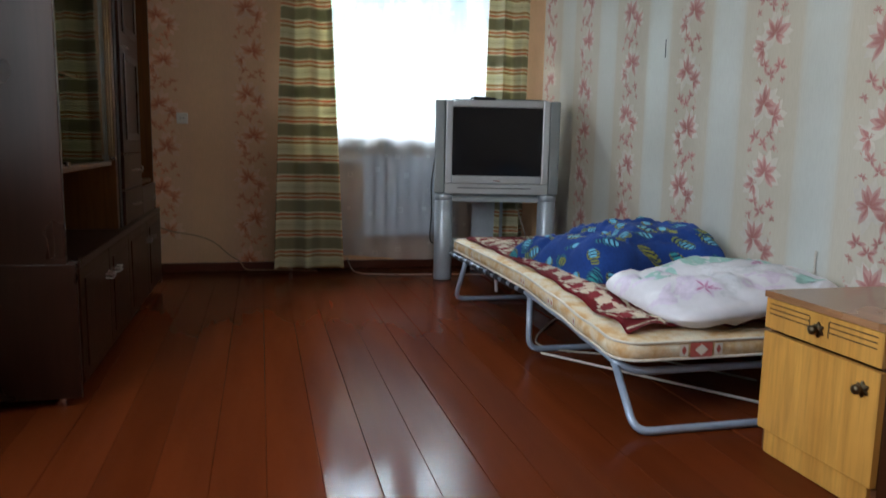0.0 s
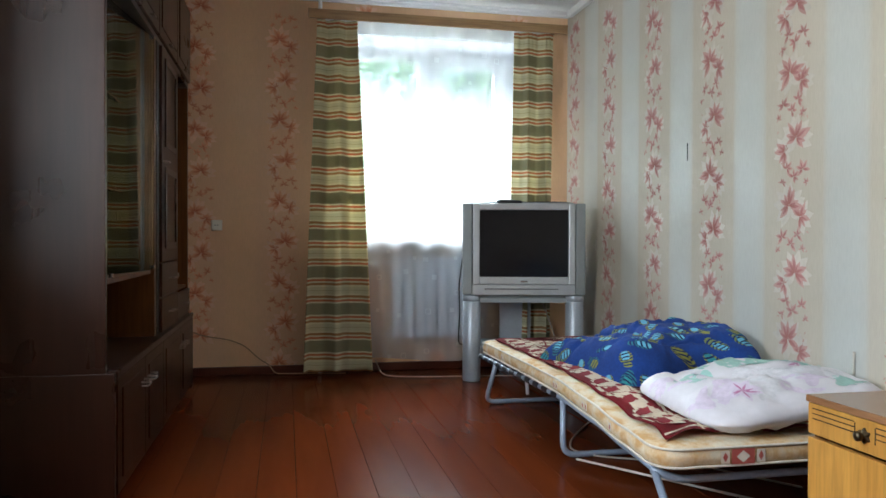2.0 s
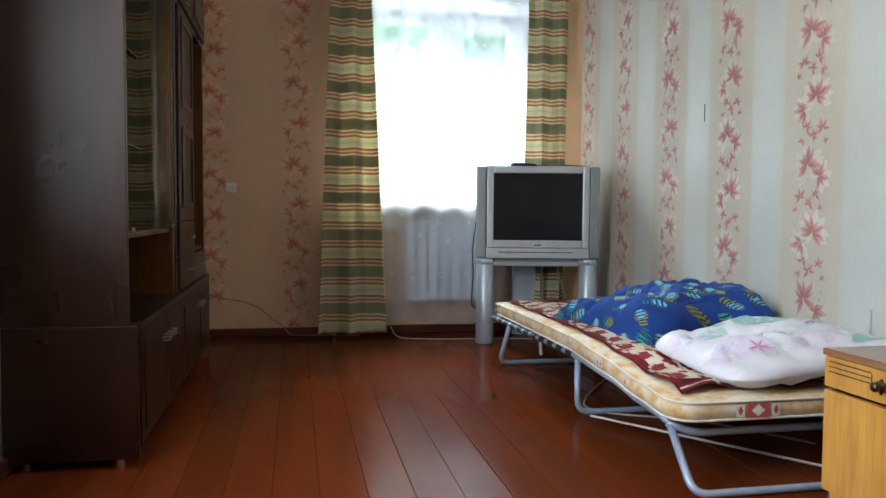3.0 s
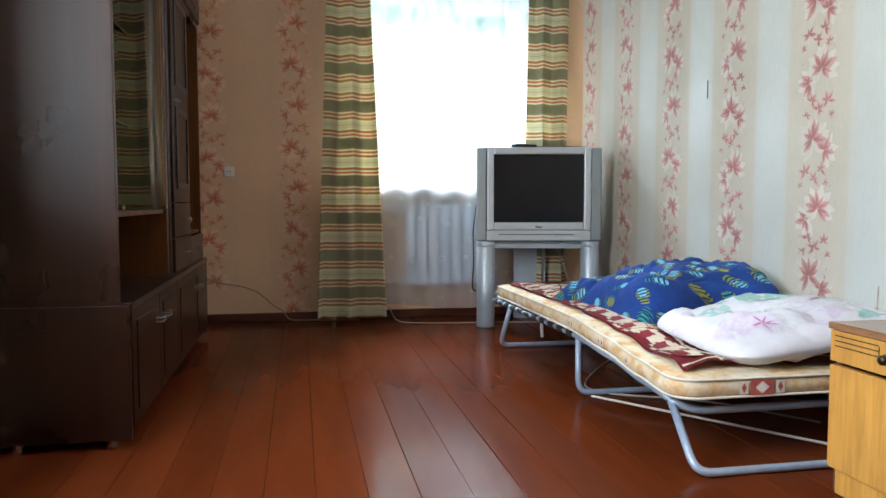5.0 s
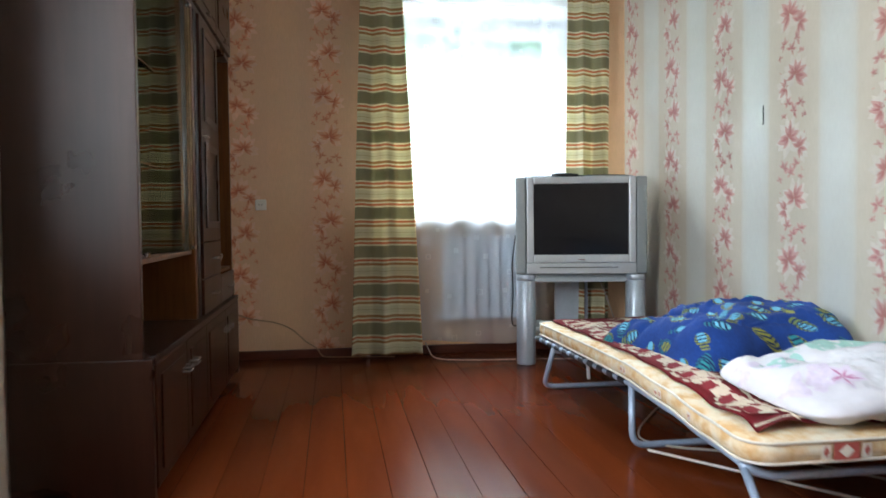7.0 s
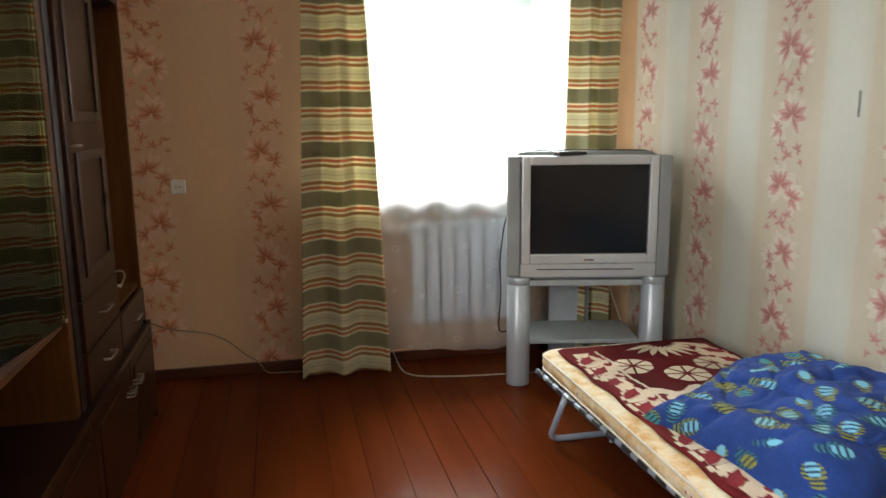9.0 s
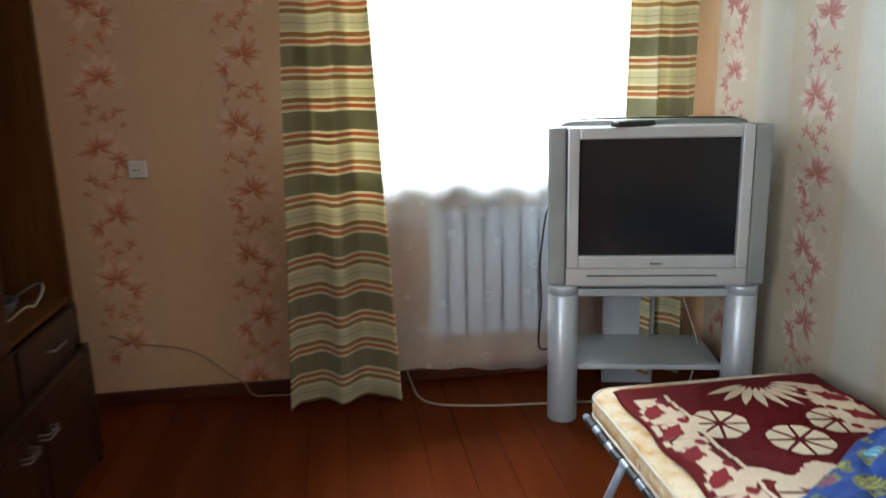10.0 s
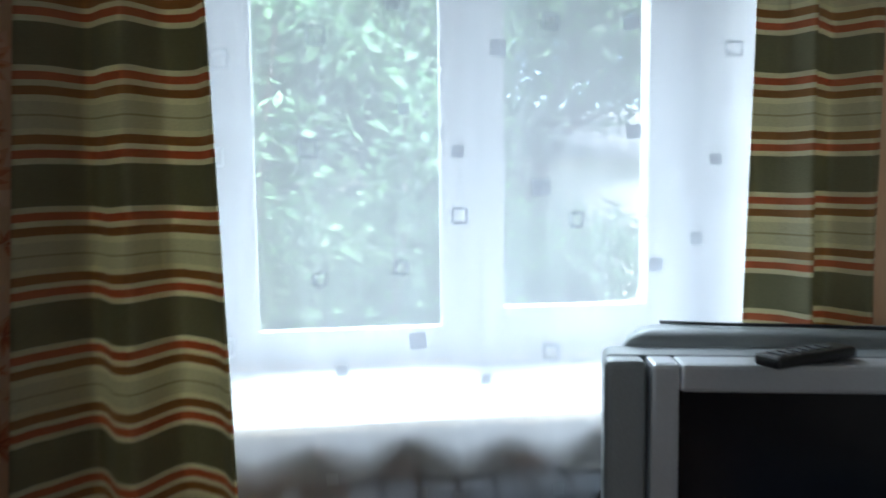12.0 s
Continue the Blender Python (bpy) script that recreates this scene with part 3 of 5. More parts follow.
# plastered reveals
bm = boxes((WX0, WX0 + 0.012, Y1, FY0, WZ0 + 0.04, WZ1 - 0.012), (WX1 - 0.012, WX1, Y1, FY0, WZ0 + 0.04, WZ1 - 0.012), (WX0, WX1, Y1, FY0, WZ1 - 0.012, WZ1))
part("reveal", bm, M_PLASTER, window, "white plastered reveals")
bm = boxes((WX0 - 0.05, WX1 + 0.05, 5.635, Y1 - 0.001, WZ0 - 0.005, WZ0 + 0.04), bevel=0.01, seg=3)
box(bm, WX0, WX1, Y1 - 0.001, FY0, WZ0, WZ0 + 0.04)
part("window_sill", bm, M_WHITE, window, "deep white window sill")

side_window = thing("window_2", (X0 - 0.1, 1.9, 0.88), "white framed side window with two panes", "window")
side_window["kind"] = "structure"
part("window_frame", boxes((X0 - 0.14, X0 - 0.08, LY0, LY0 + 0.06, 0.88, 2.22), (X0 - 0.14, X0 - 0.08, LY1 - 0.06, LY1, 0.88, 2.22),
                           (X0 - 0.14, X0 - 0.08, LY0 + 0.06, LY1 - 0.06, 0.88, 0.94), (X0 - 0.14, X0 - 0.08, LY0 + 0.06, LY1 - 0.06, 2.16, 2.22),
                           (X0 - 0.14, X0 - 0.08, 1.87, 1.93, 0.94, 2.16), bevel=0.005), M_WHITE, side_window)
for a, b in ((LY0 + 0.06, 1.87), (1.93, LY1 - 0.06)):
    part("pane", boxes((X0 - 0.112, X0 - 0.108, a, b, 0.94, 2.16)), M_GLASS, side_window).visible_shadow = False
part("window_sill", boxes((X0 - 0.08, X0 + 0.05, LY0 - 0.04, LY1 + 0.04, 0.845, 0.88), bevel=0.006), M_WHITE, side_window)

# scalloped white cloth hanging from the front of the sill
def cloth_edge(u, v):
    x = 0.56 + u * 1.4
    low = 0.80 + 0.065 * abs(math.cos((x - 1.023 + 0.137) * math.pi / 0.274)) ** 0.0 * (1 - abs(math.sin((x - 1.023) * math.pi / 0.274))) ** 1.6
    top = WZ0 + 0.044
    return Vector((x, 5.628 - 0.004 * math.sin(x * 40) * v, top + (low - top) * v))


bm = sheet(bmesh.new(), cloth_edge, 140, 8)
for f in list(bm.faces):
    f.smooth = True
bmesh.ops.solidify(bm, geom=bm.faces[:], thickness=0.003)
sillcloth = part("sill_cloth", bm, M_TICK_EDGE)
tagged(sillcloth, "white cloth with scalloped hem hanging from the window sill", "cloth")

# ---- curtain cornice, curtains, tulle ----
rail = thing("curtain_rail", (1.24, 5.5, 2.34), "brown wooden curtain cornice fixed above the window", "curtain rail")
bm = boxes((0.345, 2.125, 5.475, 5.49, 2.345, 2.405), (0.345, 2.125, 5.468, 5.476, 2.392, 2.405), (0.345, 2.125, 5.468, 5.476, 2.345, 2.354),
           (0.345, 2.125, 5.49, 5.60, 2.393, 2.405), bevel=0.003)
part("board", bm, M_ROD, rail)
for x in (0.43, 2.05):
    part("bracket", boxes((x - 0.012, x + 0.012, 5.49, 5.7195, 2.365, 2.392), bevel=0.003), M_ROD, rail)


def curtain(name, x_top, x_bot, z_top, z_bot, folds, mat, label, seed, pull=0.0):
    rng = random.Random(seed)
    ph = [rng.uniform(0, 6.28) for _ in range(4)]

    def surf(u, v):
        h = v
        x = (x_top[0] + (x_top[1] - x_top[0]) * u) * (1 - h) + (x_bot[0] + (x_bot[1] - x_bot[0]) * u) * h
        deep = 0.016 + 0.036 * min(1, h * 1.4)
        wave = math.sin(u * folds * math.tau + ph[0] + 0.5 * math.sin(h * 3 + ph[1])) + 0.18 * math.sin(u * folds * 2.3 * math.tau + ph[2])
        x += 0.012 * math.sin(u * folds * math.tau + ph[0] + 1.5) * (0.3 + h)
        gather = 0.006 * math.sin(u * folds * 26) * max(0, 1 - h * 14)
        z = z_top + (z_bot - z_top) * h - (0.014 * max(0, -math.sin(u * folds * math.tau + ph[0])) * h ** 4)
        return Vector((x, 5.525 - 0.028 * h - deep * wave + gather - pull * h, z))

    bm = sheet(bmesh.new(), surf, 96, 70, lambda u, v: (u, z_top + (z_bot - z_top) * v + 0.002 * math.sin(u * folds * math.tau + ph[0] + 0.8)))
    ob = part(name, bm, mat, smooth=True)
    sol = ob.modifiers.new("thickness", "SOLIDIFY")
    sol.thickness = 0.002
    return tagged(ob, label, "curtain", "striped curtains")


curtain("curtain", (0.402, 0.666), (0.312, 0.765), 2.35, 0.05, 2.1, M_CURT_L, "full striped olive and cream curtain beside the window", 3, 0.05)
curtain("curtain", (1.755, 2.040), (1.735, 2.035), 2.35, 0.05, 2.1, M_CURT_R, "striped olive and cream curtain hanging behind the television", 5)


def tulle_surface(x, z):
    h = (2.35 - z) / 2.27
    return Vector((x, 5.585 + 0.012 * math.sin(x * 31 + 0.6 * math.sin(z * 2)) + 0.008 * math.sin(x * 13 + z) * h, z))


tulle = thing("tulle", (1.2, 5.585, 0.09), "sheer white tulle with small printed squares over the window", "curtain")
bm = sheet(bmesh.new(), lambda u, v: tulle_surface(0.46 + 1.58 * u, 0.09 + 0.02 * math.sin(u * 9) + (2.29 - 0.02 * math.sin(u * 9) - 0.09) * v), 160, 24)
part("sheer_cloth", bm, M_TULLE, tulle, smooth=True)
bm = sheet(bmesh.new(), lambda u, v: tulle_surface(0.46 + 1.58 * u, 2.29 + 0.095 * v), 160, 2)
part("heading_tape", bm, M_TULLE_BAND, tulle, "gathered opaque heading tape", smooth=True)
bm = bmesh.new()
rng = random.Random(12)
for i in range(9):
    for j in range(10):
        x = 0.52 + 0.165 * i + rng.uniform(-0.06, 0.06)
        z = 0.16 + 0.222 * j + rng.uniform(-0.09, 0.09)
        s = rng.choice((0.012, 0.014, 0.017))
        if rng.random() < 0.4:
            for a, b, w, h in ((-s, 0, 0.003, s), (s, 0, 0.003, s), (0, -s, s, 0.003), (0, s, s, 0.003)):
                printed(bm, tulle_surface, [(a - w, b - h), (a + w, b - h), (a + w, b + h), (a - w, b + h)], x, z, 0, 0.001)
        else:
            printed(bm, tulle_surface, [(-s, -s), (s, -s), (s, s), (-s, s)], x, z, rng.uniform(-0.1, 0.1), 0.001)
tagged(part("square_print", bm, M_TULLE_SQ, tulle, "small grey printed squares"), kind="stuff")

# ---- radiator and its pipes ----
radiator = thing("radiator", (1.23, 5.65, 0.23), "white sectional radiator under the window sill", "radiator")
for i in range(8):
    x = 0.908 + 0.08 * i
    bm = bmesh.new()
    box(bm, x + 0.005, x + 0.075, 5.605, 5.618, 0.235, 0.735, 0.005)
    box(bm, x + 0.030, x + 0.050, 5.618, 5.685, 0.235, 0.765, 0.004)
    box(bm, x + 0.006, x + 0.074, 5.608, 5.690, 0.752, 0.785, 0.008)
    box(bm, x + 0.006, x + 0.074, 5.620, 5.690, 0.235, 0.275, 0.008)
    part("section", bm, M_RAD, radiator)
for z in (0.745, 0.255):
    part("manifold", tube(bmesh.new(), [(0.86, 5.65, z), (1.56, 5.65, z)], 0.016), M_RAD, radiator)
for x in (1.0, 1.42):
    part("bracket", boxes((x - 0.01, x + 0.01, 5.685, 5.7195, 0.70, 0.73)), M_RAD, radiator)
riser = thing("heating_riser", (0.43, 5.67, 0.0), "white painted heating riser with a branch to the radiator", "pipe")
bm = tube(bmesh.new(), [(0.43, 5.67, 0.002), (0.43, 5.67, H - 0.005)], 0.013)
part("riser", bm, M_WHITE, riser)
for z in (0.745, 0.255):
    part("branch", tube(bmesh.new(), [(0.43, 5.67, z), (0.60, 5.66, z), (0.862, 5.65, z)], 0.011), M_WHITE, riser)
part("valve", lathe(bmesh.new(), [(0.012, -0.03), (0.02, -0.025), (0.022, 0.02), (0.014, 0.035)], (0.80, 5.645, 0.755)), M_WHITE, riser)

# ---- socket and cables ----
socket = thing("wall_socket", (-0.245, Y1, 1.0), "white surface socket on the papered wall", "socket")
part("plate", boxes((-0.280, -0.210, Y1 - 0.024, Y1 - 0.0005, 0.965, 1.035), bevel=0.008, seg=3), M_SOCKET, socket)
bm = lathe(bmesh.new(), [(0.001, 0.0), (0.022, 0.0), (0.026, 0.004), (0.026, 0.008)], (0, 0, 0))
bm.transform(Matrix.Translation((-0.245, Y1 - 0.024, 1.0)) @ Matrix.Rotation(radians(90), 4, "X"))
part("outlet", bm, M_SOCKET, socket)
for dx in (-0.009, 0.009):
    part("pin_hole", boxes((-0.245 + dx - 0.003, -0.245 + dx + 0.003, Y1 - 0.033, Y1 - 0.0245, 0.997, 1.003)), M_BLACK, socket)

cable = part("wall_cable", tube(bmesh.new(), rounded([(-0.44, 5.712, 0.31), (-0.34, 5.712, 0.265), (-0.16, 5.712, 0.235), (-0.06, 5.712, 0.19), (0.03, 5.712, 0.10), (0.10, 5.69, 0.062),
                                                       (0.13, 5.66, 0.008), (0.35, 5.64, 0.006), (0.6, 5.6, 0.006)], 0.05), 0.004, 8), M_WALL_CABLE, smooth=True)
tagged(cable, "thin dull brown cable running down the wall to the floor", "cable")
cable = part("floor_cable", tube(bmesh.new(), rounded([(0.80, 5.60, 0.09), (0.83, 5.50, 0.007), (0.90, 5.42, 0.006), (1.1, 5.37, 0.006), (1.5, 5.33, 0.006), (1.8, 5.28, 0.006), (1.95, 5.3, 0.006)], 0.08), 0.0036, 8), M_CABLE, smooth=True)
tagged(cable, "thin white cable lying on the floor below the tulle", "cable")
cable = part("floor_cable", tube(bmesh.new(), rounded([(1.95, 4.35, 0.006), (1.62, 3.95, 0.006), (1.46, 3.72, 0.006), (1.40, 3.58, 0.006), (1.46, 3.47, 0.006), (1.8, 3.3, 0.006), (2.05, 2.95, 0.006)], 0.12), 0.004, 8), M_CABLE, smooth=True)
tagged(cable, "thin grey cable lying in a loop under the cot", "cable")
part_scratch = part("wall_scratch", boxes((X1 - 0.0015, X1 + 0.001, 4.046, 4.053, 1.317, 1.407)), M_BLACK)
tagged(part_scratch, "thin dark upright scratch in the wallpaper", "scratch")

flap = part("wallpaper_flap", sheet(bmesh.new(), lambda u, v: Vector((X1 - 0.002 - 0.004 * u * math.sin(math.pi * v), 2.905 - 0.014 * u, 0.42 + 0.085 * v)), 4, 8), M_PETAL_PALE, smooth=True)
flap.modifiers.new("thickness", "SOLIDIFY").thickness = 0.0008
tagged(flap, "small loose strip of torn wallpaper lifting off the wall", "wallpaper")

# ---- wall unit ----
unit = thing("wall_unit", (-0.55, 3.13, 0.0), "dark glossy brown wall unit with glazed showcase and drawers", "wall unit")
UF, LF, UB, GLASS_AJAR = -0.360, -0.333, -0.743, -7.0
UY0, UY1 = 3.13, 5.165
SA, SB, SC = 4.03, 4.135, 4.63


def unit_part(name, *rows, mat=M_UNIT, bevel=0.003, label="", parent=unit):
    return part(name, boxes(*rows, bevel=bevel), mat, parent, label)


unit_part("side_panel", (UB, UF, UY0, UY0 + 0.025, 0.47, 2.25), label="glossy dark side panel")
unit_part("side_panel", (UB, LF, UY0, UY0 + 0.025, 0.03, 0.47), label="glossy dark side panel")
unit_part("side_panel", (UB, UF, UY1 - 0.025, UY1, 0.47, 2.25), mat=M_UNIT_IN, label="orange-brown end panel")
unit_part("side_panel", (UB, LF, UY1 - 0.025, UY1, 0.03, 0.47))
unit_part("back_panel", (UB, UB + 0.008, UY0 + 0.025, UY1 - 0.025, 0.06, 2.23), mat=M_UNIT_IN, bevel=0)
unit_part("worktop", (UB + 0.008, LF + 0.006, UY0 + 0.026, UY1 - 0.026, 0.452, 0.476))
unit_part("plinth", (UB + 0.01, LF - 0.03, UY0 + 0.026, UY1 - 0.026, 0.03, 0.065))
unit_part("top_board", (UB + 0.008, UF, UY0 + 0.025, UY1 - 0.025, 2.228, 2.25))
unit_part("middle_board", (UB + 0.008, UF + 0.004, UY0 + 0.025, UY1 - 0.025, 1.785, 1.81))
unit_part("partition", (UB + 0.008, UF, SA, SA + 0.045, 0.476, 1.785), mat=M_UNIT_IN, label="orange-brown partition")
unit_part("partition", (UB + 0.008, UF + 0.004, SA + 0.052, SB, 0.476, 1.785), mat=M_UNIT_EDGE)
unit_part("partition", (UB + 0.008, UF, SC, SC + 0.025, 0.476, 1.785), mat=M_UNIT_IN)
for x, y in ((UF - 0.04, UY0 + 0.03), (UB + 0.06, UY0 + 0.03), (UF - 0.04, UY1 - 0.03), (UB + 0.06, UY1 - 0.03)):
    part("foot", lathe(bmesh.new(), [(0.012, 0.0), (0.016, 0.004), (0.016, 0.032)], (x, y, 0.0), 12), M_CHROME, unit, "small metal foot")
# glazed showcase with shelves
unit_part("shelf", (UB + 0.01, UF - 0.015, UY0 + 0.026, SA - 0.001, 0.752, 0.770), mat=M_UNIT_IN)
for z in (1.08, 1.42):
    unit_part("glass_shelf", (UB + 0.01, UF - 0.05, UY0 + 0.026, SA - 0.001, z, z + 0.006), mat=M_CABGLASS, bevel=0)
glass = part("glass_door", boxes((UF - 0.004, UF + 0.001, UY0 + 0.045, SA - 0.004, 0.772, 1.783)), M_CABGLASS, unit, "clear glass door standing slightly ajar")
swing = Matrix.Translation((UF, SA, 0)) @ Matrix.Rotation(radians(GLASS_AJAR), 4, "Z") @ Matrix.Translation((-UF, -SA, 0))
glass.data.transform(ROOT[glass.name].inverted() @ swing @ ROOT[glass.name])
for y, z in ((UY0 + 0.05, 0.776), (UY0 + 0.05, 1.768), (SA - 0.04, 0.776), (SA - 0.04, 1.768)):
    bm = boxes((UF - 0.001, UF + 0.012, y, y + 0.02, z, z + 0.014), bevel=0.002)
    if y > 3.5:
        bm.transform(swing)
    part("clip", bm, M_CHROME, glass, "small chrome glass clip")
# upper cupboards
for y0, y1 in ((UY0 + 0.028, 3.66), (3.663, SA + 0.04), (SA + 0.045, SC - 0.002), (SC + 0.002, UY1 - 0.028)):
    d = unit_part("upper_door", (UF - 0.002, UF + 0.016, y0 + 0.002, y1 - 0.002, 1.813, 2.226), mat=M_UNIT_FRONT)
    unit_part("panel", (UF + 0.016, UF + 0.022, y0 + 0.05, y1 - 0.05, 1.86, 2.18), mat=M_UNIT_FRONT, parent=d)
    unit_part("handle", (UF + 0.016, UF + 0.034, (y0 + y1) / 2 - 0.03, (y0 + y1) / 2 + 0.03, 1.83, 1.838), mat=M_HANDLE, parent=d)
# tall framed doors above drawers
for y0, y1 in ((SB + 0.002, SC - 0.002),):
    d = unit_part("tall_door", (UF - 0.002, UF + 0.016, y0, y1, 0.80, 1.782), mat=M_UNIT_FRONT)
    for z0, z1 in ((0.86, 1.24), (1.33, 1.74)):
        bm = boxes((UF + 0.016, UF + 0.024, y0 + 0.07, y0 + 0.10, z0, z1), (UF + 0.016, UF + 0.024, y1 - 0.10, y1 - 0.07, z0, z1),
                   (UF + 0.016, UF + 0.024, y0 + 0.10, y1 - 0.10, z0, z0 + 0.03), (UF + 0.016, UF + 0.024, y0 + 0.10, y1 - 0.10, z1 - 0.03, z1), bevel=0.003)
        part("moulding", bm, M_UNIT, d, "dark raised moulding")
    part("handle", tube(bmesh.new(), rounded([(UF + 0.014, y0 + 0.025, 1.26), (UF + 0.038, y0 + 0.025, 1.26), (UF + 0.038, y0 + 0.085, 1.26), (UF + 0.014, y0 + 0.085, 1.26)], 0.008), 0.004, 8), M_HANDLE, d)
for z0, z1 in ((0.48, 0.635), (0.64, 0.795)):
    d = unit_part("drawer", (UF - 0.002, UF + 0.016, SB + 0.002, SC - 0.002, z0, z1), mat=M_UNIT_FRONT)
    y = (SB + SC) / 2
    part("handle", tube(bmesh.new(), rounded([(UF + 0.014, y - 0.05, z0 + 0.08), (UF + 0.04, y - 0.05, z0 + 0.08), (UF + 0.04, y + 0.05, z0 + 0.08), (UF + 0.014, y + 0.05, z0 + 0.08)], 0.008), 0.0045, 8), M_HANDLE, d, "dull metal bar handle")
# open niche at the window end
d = unit_part("drawer", (UF - 0.002, UF + 0.012, SC + 0.027, UY1 - 0.027, 0.48, 0.62), mat=M_UNIT)
part("handle", tube(bmesh.new(), rounded([(UF + 0.010, 4.85, 0.55), (UF + 0.036, 4.85, 0.55), (UF + 0.036, 4.95, 0.55), (UF + 0.010, 4.95, 0.55)], 0.008), 0.0045, 8), M_HANDLE, d, "dull metal bar handle")
unit_part("shelf", (UB + 0.01, UF - 0.01, SC + 0.026, UY1 - 0.026, 0.625, 0.642), mat=M_UNIT_IN)
# lower doors
low = [UY0 + 0.028, 3.64, SA + 0.04, SC, UY1 - 0.028]
for i, (y0, y1) in enumerate(zip(low, low[1:])):
    d = unit_part("lower_door", (LF - 0.016, LF + 0.004, y0 + 0.002, y1 - 0.002, 0.068, 0.449), mat=M_UNIT_FRONT)
    unit_part("panel", (LF + 0.004, LF + 0.010, y0 + 0.06, y1 - 0.06, 0.11, 0.41), mat=M_UNIT_FRONT, parent=d)
    y = y1 - 0.07 if i % 2 == 0 else y0 + 0.07
    bm = bmesh.new()
    for z in (0.352, 0.366):
        tube(bm, rounded([(LF + 0.002, y - 0.035, z), (LF + 0.034, y - 0.035, z), (LF + 0.034, y + 0.035, z), (LF + 0.002, y + 0.035, z)], 0.008), 0.0035, 8)
    part("handle", bm, M_HANDLE, d, "dull metal double-bar handle")
# a few low things standing in the niche
bowl = thing("bowl", (-0.50, 4.88, 0.642), "small dark glass bowl standing in the open niche", "bowl")
part("bowl_body", lathe(bmesh.new(), [(0.03, 0.0), (0.034, 0.006), (0.06, 0.03), (0.078, 0.065), (0.074, 0.065), (0.056, 0.033), (0.02, 0.012)], (-0.50, 4.88, 0.643)), M_TV_GREY, bowl, smooth=True)

wire = part("coiled_wire", tube(bmesh.new(), rounded([(-0.60, 4.80, 0.646), (-0.44, 4.78, 0.650), (-0.385, 4.86, 0.70), (-0.40, 4.93, 0.665), (-0.385, 5.00, 0.71), (-0.42, 5.06, 0.72), (-0.55, 5.08, 0.646)], 0.05), 0.004, 8), M_CABLE, smooth=True)
tagged(wire, "pale looped wire lying on the shelf of the open niche", "wire")

# ---- television on its stand ----
TV_AT = (1.69, 5.10)
tv = thing("television", (*TV_AT, 0.552), "silver wide tube television with a dark blank screen", "television", turn=-12.8)
Wd = 0.393


def loft(bm, rows):
    """Rounded-rectangle rings (y, half width, z0, z1, corner) joined front to back."""
    rings = []
    for y, hw, z0, z1, r in rows:
        ring = []
        for cx, cz, a0 in ((hw - r, z1 - r, 0), (-hw + r, z1 - r, 90), (-hw + r, z0 + r, 180), (hw - r, z0 + r, 270)):
            for k in range(5):
                a = radians(a0 + 22.5 * k)
                ring.append(bm.verts.new((cx + r * math.cos(a), y, cz + r * math.sin(a))))
        rings.append(ring)
    for a, b in zip(rings, rings[1:]):
        for k in range(len(a)):
            bm.faces.new((a[k], a[(k + 1) % len(a)], b[(k + 1) % len(b)], b[k]))
    bm.faces.new(rings[0]), bm.faces.new(rings[-1][::-1])
    bmesh.ops.recalc_face_normals(bm, faces=bm.faces[:])
    return bm


bm = loft(bmesh.new(), [(0.052, Wd - 0.004, 0.004, 0.590, 0.012), (0.125, Wd - 0.012, 0.004, 0.588, 0.016)])
part("front_shell", bm, M_TV_SIDE, tv, local=True)
bm = loft(bmesh.new(), [(0.125, Wd - 0.035, 0.01, 0.604, 0.05), (0.25, Wd - 0.06, 0.02, 0.602, 0.06), (0.40, Wd - 0.15, 0.05, 0.52, 0.07), (0.47, Wd - 0.22, 0.09, 0.42, 0.06)])
part("rear_housing", bm, M_TV_SIDE, tv, "rounded grey rear housing", local=True, smooth=True)
SW, S0, S1 = 0.283, 0.120, 0.547
bm = boxes((-SW - 0.042, -SW, -0.012, 0.05, 0.072, 0.590), (SW, SW + 0.042, -0.012, 0.05, 0.072, 0.590),
           (-SW, SW, -0.012, 0.05, S1, 0.590), (-SW, SW, -0.012, 0.05, 0.072, S0), bevel=0.007)
part("bezel", bm, M_TV, tv, "pale silver bezel", local=True)
for s in (-1, 1):
    x0, x1 = sorted((s * (SW + 0.045), s * Wd))
    sp = part("speaker_panel", boxes((x0, x1, 0.004, 0.051, 0.004, 0.590), bevel=0.012, seg=3), M_TV_SIDE, tv, "darker grey speaker panel", local=True)
bm = boxes((-SW - 0.044, SW + 0.044, -0.002, 0.052, 0.004, 0.070), bevel=0.005)
low_panel = part("control_panel", bm, M_TV, tv, local=True)
part("button_strip", boxes((-0.25, 0.22, -0.006, -0.001, 0.040, 0.046), bevel=0.001), M_TV_GREY, low_panel, local=True)
part("badge", boxes((-0.022, 0.022, -0.015, -0.0115, 0.087, 0.096), bevel=0.002), M_CHROME, tv, "small shiny badge", local=True)
bm = sheet(bmesh.new(), lambda u, v: Vector(((u - 0.5) * 2 * SW, 0.012 - 0.010 * (1 - (2 * u - 1) ** 2) * (1 - (2 * v - 1) ** 2), S0 + (S1 - S0) * v)), 16, 12)
part("screen", bm, M_SCREEN, tv, "dark glassy screen", local=True, smooth=True)
part("socket_tab", boxes((Wd - 0.004, Wd + 0.008, 0.06, 0.10, 0.44, 0.50), bevel=0.003), M_BLACK, tv, local=True)

